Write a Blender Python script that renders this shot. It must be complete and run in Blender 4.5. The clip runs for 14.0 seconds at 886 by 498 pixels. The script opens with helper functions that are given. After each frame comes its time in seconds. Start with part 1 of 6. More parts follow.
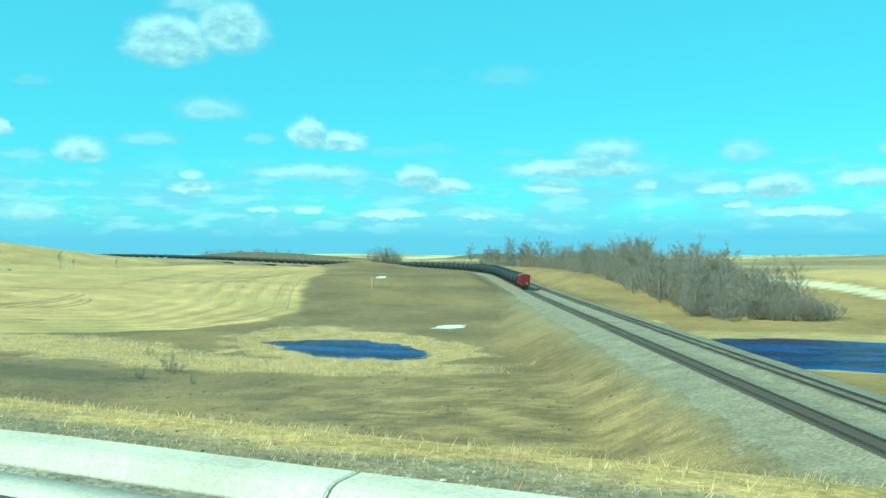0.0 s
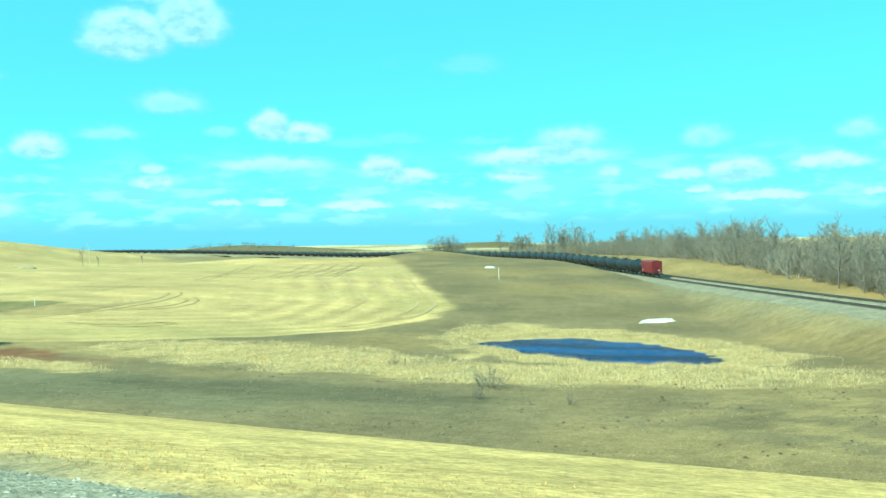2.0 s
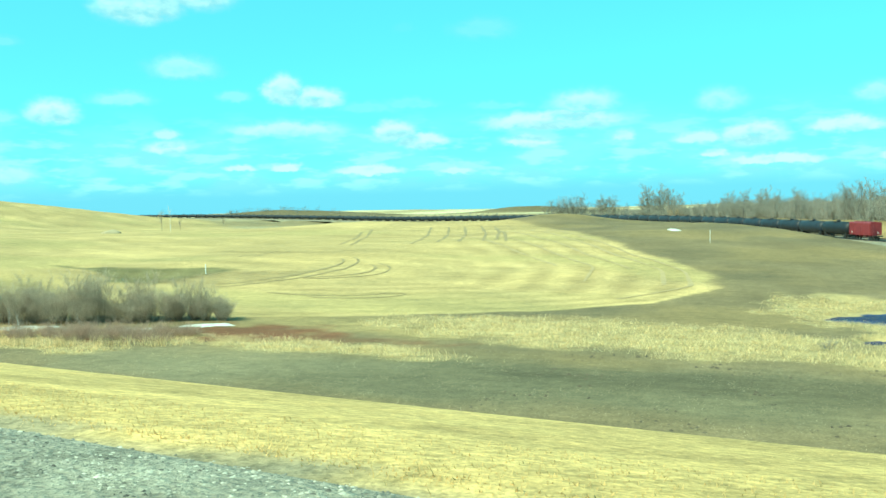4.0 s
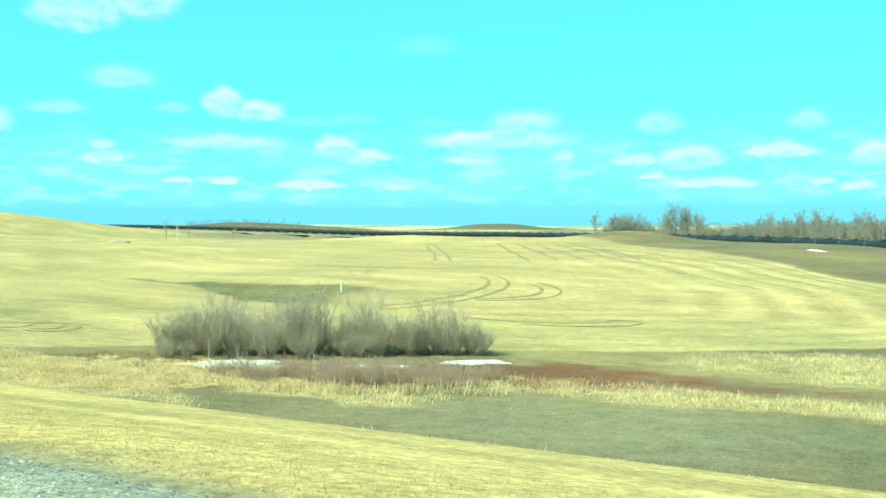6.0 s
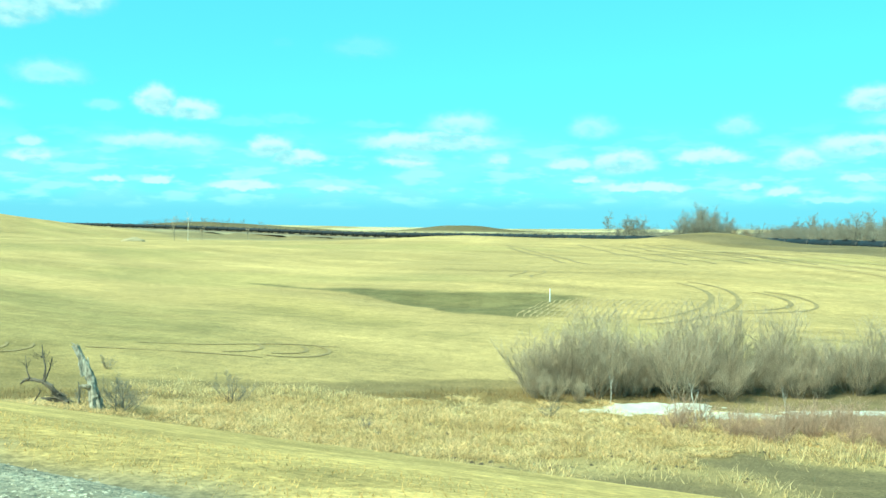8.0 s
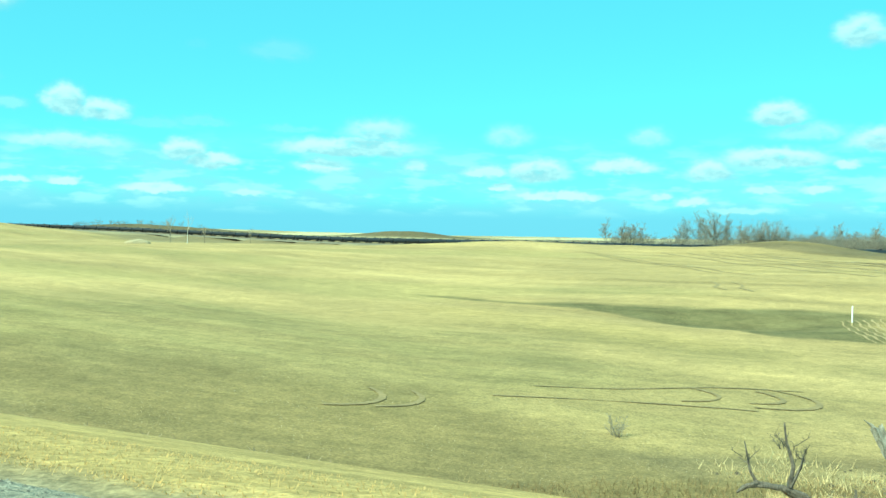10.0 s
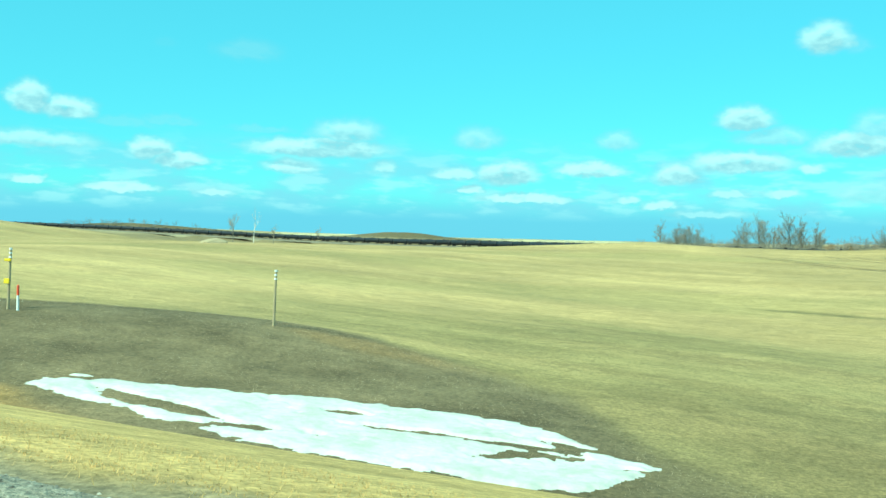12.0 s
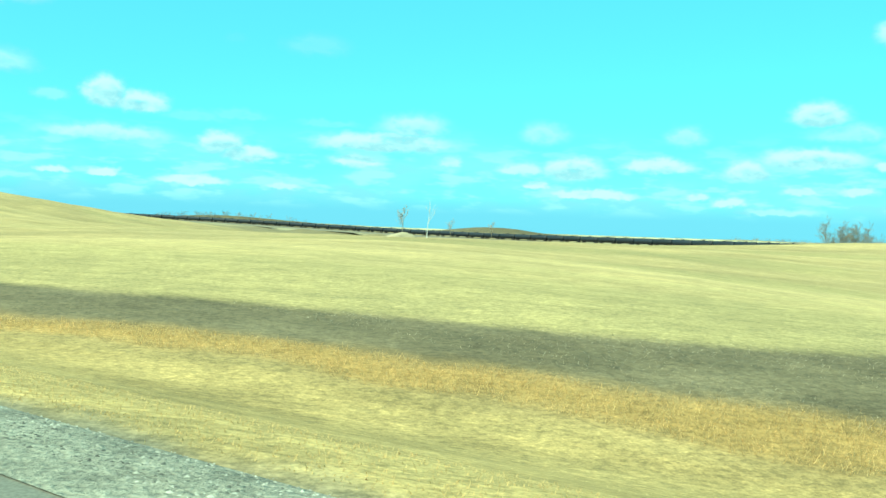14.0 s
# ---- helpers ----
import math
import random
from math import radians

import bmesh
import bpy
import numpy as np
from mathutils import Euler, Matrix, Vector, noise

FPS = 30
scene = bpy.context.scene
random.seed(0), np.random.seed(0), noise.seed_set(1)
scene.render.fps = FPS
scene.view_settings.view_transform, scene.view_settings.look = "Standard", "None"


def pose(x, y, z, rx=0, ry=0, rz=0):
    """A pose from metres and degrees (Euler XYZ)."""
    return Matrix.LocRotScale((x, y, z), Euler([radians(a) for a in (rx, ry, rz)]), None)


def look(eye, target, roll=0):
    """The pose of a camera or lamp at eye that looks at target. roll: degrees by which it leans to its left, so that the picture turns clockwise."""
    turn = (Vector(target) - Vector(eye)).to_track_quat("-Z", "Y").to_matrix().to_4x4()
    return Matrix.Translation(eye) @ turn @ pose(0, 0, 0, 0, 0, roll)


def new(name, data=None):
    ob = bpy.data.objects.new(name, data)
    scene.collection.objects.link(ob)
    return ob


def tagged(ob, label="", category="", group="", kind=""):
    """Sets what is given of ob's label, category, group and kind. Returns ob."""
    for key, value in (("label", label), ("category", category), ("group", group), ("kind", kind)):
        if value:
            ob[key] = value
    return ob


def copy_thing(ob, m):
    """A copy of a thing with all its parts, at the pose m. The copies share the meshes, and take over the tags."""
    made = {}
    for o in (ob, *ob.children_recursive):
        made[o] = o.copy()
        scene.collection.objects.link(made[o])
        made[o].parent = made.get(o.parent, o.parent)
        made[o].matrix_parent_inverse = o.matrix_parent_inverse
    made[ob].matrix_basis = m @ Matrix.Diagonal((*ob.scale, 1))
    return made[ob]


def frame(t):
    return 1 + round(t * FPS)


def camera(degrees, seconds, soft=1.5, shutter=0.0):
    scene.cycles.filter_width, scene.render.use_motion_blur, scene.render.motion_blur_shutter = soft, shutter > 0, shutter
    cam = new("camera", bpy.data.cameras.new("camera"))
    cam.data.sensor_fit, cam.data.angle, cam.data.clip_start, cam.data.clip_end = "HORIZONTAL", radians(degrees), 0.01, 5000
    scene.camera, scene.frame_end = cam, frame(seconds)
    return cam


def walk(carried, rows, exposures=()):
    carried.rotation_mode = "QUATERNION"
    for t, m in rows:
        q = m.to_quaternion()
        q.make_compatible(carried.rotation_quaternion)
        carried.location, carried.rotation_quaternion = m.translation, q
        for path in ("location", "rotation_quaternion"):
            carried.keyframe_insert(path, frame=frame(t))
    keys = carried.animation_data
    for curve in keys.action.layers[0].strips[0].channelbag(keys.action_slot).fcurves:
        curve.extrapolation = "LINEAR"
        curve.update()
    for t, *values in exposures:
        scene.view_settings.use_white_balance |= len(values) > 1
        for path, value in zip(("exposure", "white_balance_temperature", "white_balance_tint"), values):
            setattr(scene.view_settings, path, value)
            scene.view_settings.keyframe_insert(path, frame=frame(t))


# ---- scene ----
cam = camera(47.92, 14.0, soft=1.5)
PATH = [
    (0.0, (0.00, 0.00, 17.00), (-47.05, 88.24, 17.65), -0.23),
    (0.5, (-13.58, 0.13, 17.04), (-57.59, 89.91, 17.96), -0.74),
    (1.0, (-27.30, 0.50, 17.08), (-69.43, 91.19, 17.31), -1.36),
    (1.5, (-41.15, 1.12, 17.10), (-83.90, 91.52, 17.05), -1.69),
    (2.0, (-55.12, 1.98, 17.12), (-99.12, 91.78, 16.69), -1.39),
    (2.5, (-69.20, 3.08, 17.11), (-114.64, 92.16, 16.22), -1.04),
    (3.0, (-83.37, 4.42, 17.09), (-129.70, 93.01, 14.68), -1.34),
    (3.2, (-89.07, 5.02, 17.08), (-135.34, 93.62, 13.88), -1.47),
    (5.3, (-149.44, 13.52, 16.72), (-191.49, 104.15, 12.45), -0.88),
    (5.5, (-155.23, 14.54, 16.67), (-196.60, 105.51, 13.14), -0.64),
    (6.0, (-169.71, 17.22, 16.51), (-209.45, 108.96, 14.21), -0.32),
    (6.5, (-184.20, 20.12, 16.33), (-222.65, 112.41, 14.18), -0.21),
    (7.0, (-198.69, 23.23, 16.13), (-235.99, 115.99, 13.83), -0.23),
    (7.5, (-213.16, 26.55, 15.91), (-248.97, 119.89, 13.58), -0.13),
    (8.0, (-227.60, 30.07, 15.66), (-261.34, 124.18, 13.55), 0.16),
    (8.5, (-242.00, 33.79, 15.40), (-273.31, 128.74, 13.34), 0.41),
    (9.0, (-256.34, 37.71, 15.12), (-285.38, 133.38, 13.27), 0.74),
    (9.2, (-262.06, 39.33, 15.00), (-290.30, 135.24, 13.10), 0.81),
    (11.5, (-326.81, 60.14, 13.57), (-349.93, 157.43, 13.23), 0.98),
    (12.0, (-340.57, 65.18, 13.26), (-363.22, 162.57, 12.09), 1.23),
    (12.4, (-351.48, 69.33, 13.01), (-374.03, 166.74, 11.39), 1.48),
    (12.5, (-354.19, 70.39, 12.95), (-376.75, 167.79, 11.18), 1.19),
    (12.8, (-362.29, 73.60, 12.78), (-385.28, 170.90, 10.99), 1.54),
    (13.0, (-367.66, 75.77, 12.66), (-390.45, 173.12, 10.93), 1.58),
    (13.2, (-373.00, 77.97, 12.55), (-396.21, 175.22, 10.81), 1.67),
    (13.5, (-380.96, 81.32, 12.39), (-404.87, 178.40, 10.77), 1.85),
    (14.0, (-394.08, 87.03, 12.14), (-422.98, 182.75, 10.32), 1.85),
]
walk(cam, [(t, look(eye, goal, lean)) for t, eye, goal, lean in PATH], [(0.0, 0.49, 5850, -30), (0.4, 0.75, 6180, -30), (1.0, 0.74, 6200, -30), (2.0, 0.76, 6250, -30), (3.2, 0.72, 6350, -30), (5.5, 0.9, 6450, -30), (7.0, 0.78, 6450, -30), (9.0, 0.76, 6450, -30), (12.0, 0.54, 6120, -30), (12.6, 0.62, 6200, -30), (13.2, 0.8, 6420, -30), (14.0, 0.74, 6420, -30)])

# ---- world, sun ----
SUN_AZ, SUN_EL = -148.0, 46.0          # degrees, from +y towards +x
CLOUDS_HIGH = [  # azimuth, elevation, half width, half height in degrees, thickness
    (-43.4, 11.82, 2.0, 1.25, 1.0), (-40.1, 12.7, 1.76, 1.35, 0.92), (-42.0, 13.99, 1.61, 0.65, 0.5), (-50.5, 9.39, 0.94, 0.3, 0.3), (-41.2, 8.21, 1.76, 0.65, 0.5),
    (-24.3, 10.21, 1.76, 0.65, 0.3), (-28.8, 10.37, 0.65, 0.38, 0.16), (7.7, 11.01, 1.23, 0.79, 0.8), (9.0, 10.66, 0.88, 0.53, 0.3), (3.6, 6.85, 1.41, 0.65, 0.9),
    (5.2, 5.86, 2.05, 0.53, 0.5), (9.2, 5.4, 1.88, 0.65, 0.92), (10.3, 6.45, 1.23, 0.76, 0.5), (-3.3, 5.63, 1.06, 0.59, 0.5), (-11.2, 5.71, 1.29, 0.65, 0.5)]
CLOUDS_WEST = [
    (-48.1, 5.78, 1.23, 0.65, 0.85), (-44.5, 6.5, 1.61, 0.44, 0.45), (-38.5, 6.64, 0.94, 0.35, 0.4), (-35.8, 6.97, 0.97, 0.76, 0.95), (-33.8, 6.54, 1.32, 0.59, 0.85),
    (-31.1, 5.98, 1.76, 0.32, 0.3), (-35.8, 4.83, 3.29, 0.44, 0.6), (-42.2, 3.88, 1.09, 0.38, 0.8), (-42.2, 4.6, 0.7, 0.32, 0.6), (-51.0, 5.47, 1.32, 0.32, 0.4),
    (-51.9, 6.82, 0.41, 0.44, 0.8), (-50.4, 2.5, 1.41, 0.5, 0.55), (-46.7, 2.67, 0.88, 0.47, 0.35), (-38.3, 2.68, 0.88, 0.2, 0.7), (-35.7, 2.72, 0.73, 0.25, 0.85),
    (-29.6, 4.59, 1.11, 0.56, 0.95), (-27.9, 3.97, 1.23, 0.41, 0.9), (-31.1, 2.39, 1.88, 0.28, 0.85), (-28.5, 6.17, 1.76, 0.29, 0.3)]
CLOUDS_EAST = [
    (-20.4, 4.93, 3.46, 0.5, 0.92), (-18.7, 5.92, 1.94, 0.7, 0.62), (-21.9, 3.89, 1.47, 0.35, 0.75), (-16.6, 3.91, 0.79, 0.38, 0.6), (-23.5, 5.87, 1.76, 0.23, 0.3),
    (-9.4, 3.75, 1.53, 0.65, 0.92), (-12.5, 3.67, 1.41, 0.35, 0.65), (-8.4, 2.35, 2.29, 0.28, 0.9), (-11.6, 2.78, 0.65, 0.25, 0.85), (-26.1, 2.28, 1.06, 0.22, 0.6),
    (-4.8, 4.02, 1.82, 0.38, 0.8), (3.4, 4.48, 2.41, 0.56, 0.92), (0.0, 3.8, 1.23, 0.59, 0.8), (5.7, 2.77, 0.94, 0.29, 0.65), (10.1, 2.9, 1.88, 0.7, 0.5),
    (2.9, 2.74, 0.94, 0.25, 0.6), (-2.6, 2.37, 0.76, 0.25, 0.65), (-0.9, 2.05, 0.94, 0.3, 0.7), (7.1, 4.09, 0.7, 0.29, 0.7), (1.7, 1.6, 2.05, 0.23, 0.5)]


def build_world():
    w = bpy.data.worlds.new("sky")
    scene.world = w
    w.use_nodes = True
    nt = w.node_tree
    nt.nodes.clear()
    N, L = nt.nodes.new, nt.links.new

    def field_group():
        """How thick the listed cumulus stand at a direction: rounded crowns over flat bases."""
        g = bpy.data.node_groups.new("cloud_field", "ShaderNodeTree")
        g.interface.new_socket("V", in_out="INPUT", socket_type="NodeSocketVector")
        g.interface.new_socket("F", in_out="OUTPUT", socket_type="NodeSocketFloat")
        gi, go = g.nodes.new("NodeGroupInput"), g.nodes.new("NodeGroupOutput")

        def vec(op, a, b):
            n = g.nodes.new("ShaderNodeVectorMath")
            n.operation = op
            for i, v in enumerate((a, b)):
                if isinstance(v, tuple):
                    n.inputs[i].default_value = v
                elif v is not None:
                    g.links.new(v, n.inputs[i])
            return n

        last = None
        for az, el, hw, hh, thick in CLOUDS_HIGH + CLOUDS_WEST + CLOUDS_EAST:
            b = vec("MULTIPLY", vec("SUBTRACT", gi.outputs[0], (az, el - 0.25 * hh, 0)).outputs[0], (0.82 / hw, 0.72 / hh, 0)).outputs[0]
            c = vec("LENGTH", vec("MAXIMUM", b, vec("MULTIPLY", b, (1, -1.7, 0)).outputs[0]).outputs[0], None).outputs["Value"]
            d = g.nodes.new("ShaderNodeMath")
            d.operation, d.use_clamp = "MULTIPLY_ADD", True
            d.inputs[1].default_value, d.inputs[2].default_value = -1.3, 1.68
            g.links.new(c, d.inputs[0])
            e = g.nodes.new("ShaderNodeMath")
            e.operation = "MULTIPLY"
            e.inputs[1].default_value = thick
            g.links.new(d.outputs[0], e.inputs[0])
            if last is not None:
                m = g.nodes.new("ShaderNodeMath")
                m.operation = "MAXIMUM"
                g.links.new(last.outputs[0], m.inputs[0])
                g.links.new(e.outputs[0], m.inputs[1])
                e = m
            last = e
        g.links.new(last.outputs[0], go.inputs[0])
        return g

    def math(op, a, b=None, c=None, clamp=False):
        n = N("ShaderNodeMath")
        n.operation, n.use_clamp = op, clamp
        for i, v in enumerate((a, b, c)):
            if v is None:
                continue
            if isinstance(v, (int, float)):
                n.inputs[i].default_value = v
            else:
                L(v, n.inputs[i])
        return n.outputs[0]

    def vmath(op, a, b):
        n = N("ShaderNodeVectorMath")
        n.operation = op
        for i, v in enumerate((a, b)):
            if isinstance(v, tuple):
                n.inputs[i].default_value = v
            else:
                L(v, n.inputs[i])
        return n.outputs[0]

    def between(v, lo, hi, top=1.0, soft=True):
        n = N("ShaderNodeMapRange")
        n.interpolation_type = "SMOOTHSTEP" if soft else "LINEAR"
        n.inputs["From Min"].default_value, n.inputs["From Max"].default_value, n.inputs["To Max"].default_value = lo, hi, top
        L(v, n.inputs["Value"])
        return n.outputs[0]

    def blended(fac, a, b):
        n = N("ShaderNodeMix")
        n.data_type = "RGBA"
        for i, v in ((0, fac), (6, a), (7, b)):
            if isinstance(v, (tuple, float)):
                n.inputs[i].default_value = v
            else:
                L(v, n.inputs[i])
        return n.outputs[2]

    tc = N("ShaderNodeTexCoord")
    sep = N("ShaderNodeSeparateXYZ")
    L(tc.outputs["Generated"], sep.inputs[0])
    az = math("MULTIPLY", math("ARCTAN2", sep.outputs[0], sep.outputs[1]), 180 / math_pi)
    el = math("MULTIPLY", math("ARCSINE", sep.outputs[2]), 180 / math_pi)
    comb = N("ShaderNodeCombineXYZ")
    L(az, comb.inputs[0])
    L(el, comb.inputs[1])

    def noise_at(scale, detail, stretch=1.0, rough=0.55, out=0):
        n = N("ShaderNodeTexNoise")
        n.inputs["Scale"].default_value, n.inputs["Detail"].default_value, n.inputs["Roughness"].default_value = scale, detail, rough
        L(vmath("MULTIPLY", comb.outputs[0], (1, stretch, 1)), n.inputs["Vector"])
        return n.outputs[out]

    # the outlines billow: directions are pushed about by noise at two sizes
    big = vmath("MULTIPLY", vmath("SUBTRACT", noise_at(0.8, 3, 1.4, 0.5, 1), (0.5, 0.5, 0.5)), (1.1, 0.5, 0))
    fine = vmath("MULTIPLY", vmath("SUBTRACT", noise_at(2.4, 1, 1.5, 0.4, 1), (0.5, 0.5, 0.5)), (0.34, 0.24, 0))
    bent = vmath("ADD", vmath("ADD", comb.outputs[0], big), fine)
    g = field_group()
    fields = []
    for v in (bent, vmath("ADD", bent, (-0.15, 0.55, 0))):
        gn = N("ShaderNodeGroup")
        gn.node_tree = g
        L(v, gn.inputs[0])
        fields.append(gn.outputs[0])
    wisp = noise_at(1.1, 3, 1.7, 0.5)
    body = math("MULTIPLY", between(fields[0], 0.03, 0.8), between(wisp, 0.0, 0.5), clamp=True)
    # far rows of flat cloud, pressed together towards the horizon
    rows = between(noise_at(0.4, 4, 3.6, 0.5), 0.47, 0.64)
    low = math("MULTIPLY", between(el, 0.9, 1.9), between(el, 6.2, 3.0))
    rows = math("MULTIPLY", math("MULTIPLY", rows, low), 0.62)
    veil = math("MULTIPLY", math("MULTIPLY", between(noise_at(0.16, 4, 2.6, 0.55), 0.38, 0.66), low), 0.75)

    sky = N("ShaderNodeTexSky")
    sky.sky_type, sky.sun_disc = "NISHITA", False
    sky.sun_elevation, sky.sun_rotation = radians(SUN_EL), radians(SUN_AZ)
    sky.air_density, sky.dust_density, sky.ozone_density = 1.0, 0.3, 2.0
    tint = N("ShaderNodeMix")
    tint.data_type, tint.blend_type = "RGBA", "MULTIPLY"
    tint.inputs[0].default_value = 1.0
    tint.inputs[7].default_value = SKY_TINT
    L(sky.outputs[0], tint.inputs[6])
    even = blended(0.5, tint.outputs[2], SKY_EVEN)
    hazy = blended(between(el, 2.9, 0.9, 0.82), even, HAZE)
    hazy = blended(veil, hazy, VEIL)
    hazy = blended(rows, hazy, ROWS)
    # cumulus: white crowns, blue-grey undersides where cloud stands above
    under = between(fields[1], 0.05, 0.7)
    under = math("MULTIPLY", under, between(wisp, 0.95, 0.3))
    under = math("SUBTRACT", 1.0, math("MULTIPLY", math("SUBTRACT", 1.0, under), between(fields[0], 0.1, 0.75)))
    white = blended(math("MULTIPLY", under, 0.85), CLOUD_TOP, CLOUD_BASE)
    mix = blended(body, hazy, white)
    bg, out = N("ShaderNodeBackground"), N("ShaderNodeOutputWorld")
    bg.inputs[1].default_value = SKY_STRENGTH
    L(mix, bg.inputs[0])
    L(bg.outputs[0], out.inputs[0])


math_pi = math.pi
SKY_TINT = (0.42, 1.05, 1.2, 1)
SKY_STRENGTH = 0.1
CLOUD_BASE, CLOUD_TOP = (2.4, 4.35, 5.8, 1), (5.0, 7.4, 8.4, 1)
HAZE, VEIL, ROWS = (1.7, 4.15, 6.6, 1), (2.5, 5.0, 7.0, 1), (3.9, 6.5, 7.7, 1)
SKY_EVEN = (1.95, 6.0, 7.6, 1)
build_world()

sun_data = bpy.data.lights.new("sun", "SUN")
sun_data.energy, sun_data.angle, sun_data.color = 5.0, radians(0.55), (1.0, 0.92, 0.8)
sun = new("sun", sun_data)
sun_dir = Vector((math.sin(radians(SUN_AZ)) * math.cos(radians(SUN_EL)), math.cos(radians(SUN_AZ)) * math.cos(radians(SUN_EL)), math.sin(radians(SUN_EL))))
sun.matrix_world = look((0, 0, 200), Vector((0, 0, 200)) - sun_dir)


# ---- materials ----
def principled(name, rough=0.8, metal=0.0):
    m = bpy.data.materials.new(name)
    m.use_nodes = True
    b = m.node_tree.nodes["Principled BSDF"]
    b.inputs["Roughness"].default_value, b.inputs["Metallic"].default_value = rough, metal
    return m, m.node_tree, b


def node(nt, kind, **inputs):
    n = nt.nodes.new(kind)
    for k, v in inputs.items():
        n.inputs[k.replace("_", " ")].default_value = v
    return n


def noise_tex(nt, scale, detail=4, rough=0.55, stretch=(1, 1, 1), coord="Object"):
    tc = nt.nodes.new("ShaderNodeTexCoord")
    mp = node(nt, "ShaderNodeMapping", Scale=stretch)
    nt.links.new(tc.outputs[coord], mp.inputs["Vector"])
    n = node(nt, "ShaderNodeTexNoise", Scale=scale, Detail=detail, Roughness=rough)
    nt.links.new(mp.outputs[0], n.inputs["Vector"])
    return n.outputs[0]


def ramp(nt, src, stops):
    r = nt.nodes.new("ShaderNodeValToRGB")
    els = r.color_ramp.elements
    while len(els) < len(stops):
        els.new(0.5)
    for e, (p, c) in zip(els, stops):
        e.position, e.color = p, (*c, 1)
    nt.links.new(src, r.inputs[0])
    return r.outputs[0]


def mixed(nt, fac, a, b, mode="MIX"):
    m = nt.nodes.new("ShaderNodeMix")
    m.data_type, m.blend_type = "RGBA", mode
    for i, v in ((0, fac), (6, a), (7, b)):
        if isinstance(v, (int, float)):
            m.inputs[i].default_value = v
        elif isinstance(v, tuple):
            m.inputs[i].default_value = (*v, 1)
        else:
            nt.links.new(v, m.inputs[i])
    return m.outputs[2]


def bumped(nt, b, src, strength, dist):
    n = node(nt, "ShaderNodeBump", Strength=strength, Distance=dist)
    nt.links.new(src, n.inputs["Height"])
    nt.links.new(n.outputs[0], b.inputs["Normal"])


def grained(name, dark, light, scale, rough=0.8, metal=0.0, fine=None, bump=0.3, dist=0.01, stretch=(1, 1, 1), per=None, spread=0.35, upright=False, grit=0.45):
    """A surface of two tones with coarse blotches and fine grain; per: 'object' or 'island' random tone."""
    m, nt, b = principled(name, rough, metal)
    coarse = noise_tex(nt, scale, 5, 0.6, stretch)
    fine_n = noise_tex(nt, fine or scale * 9, 4, 0.6, stretch)
    col = ramp(nt, coarse, [(0.3, dark), (0.7, light)])
    col = mixed(nt, grit, col, ramp(nt, fine_n, [(0.3, (0.5, 0.5, 0.5)), (0.7, (1.35, 1.35, 1.35))]), "MULTIPLY")
    if per:
        r = nt.nodes.new("ShaderNodeObjectInfo").outputs["Random"] if per == "object" else nt.nodes.new("ShaderNodeNewGeometry").outputs["Random Per Island"]
        col = mixed(nt, 1.0, col, ramp(nt, r, [(0.0, (1 - spread,) * 3), (1.0, (1 + spread,) * 3)]), "MULTIPLY")
    nt.links.new(col, b.inputs["Base Color"])
    if upright:
        # thin dead leaves: half the light is thrown back, half shines through
        out = nt.nodes["Material Output"]
        df, tr, mx = nt.nodes.new("ShaderNodeBsdfDiffuse"), nt.nodes.new("ShaderNodeBsdfTranslucent"), nt.nodes.new("ShaderNodeMixShader")
        nt.links.new(col, df.inputs["Color"])
        nt.links.new(col, tr.inputs["Color"])
        nt.links.new(df.outputs[0], mx.inputs[1])
        nt.links.new(tr.outputs[0], mx.inputs[2])
        nt.links.new(mx.outputs[0], out.inputs["Surface"])
    elif bump > 0:
        bumped(nt, b, fine_n, bump, dist)
    return m


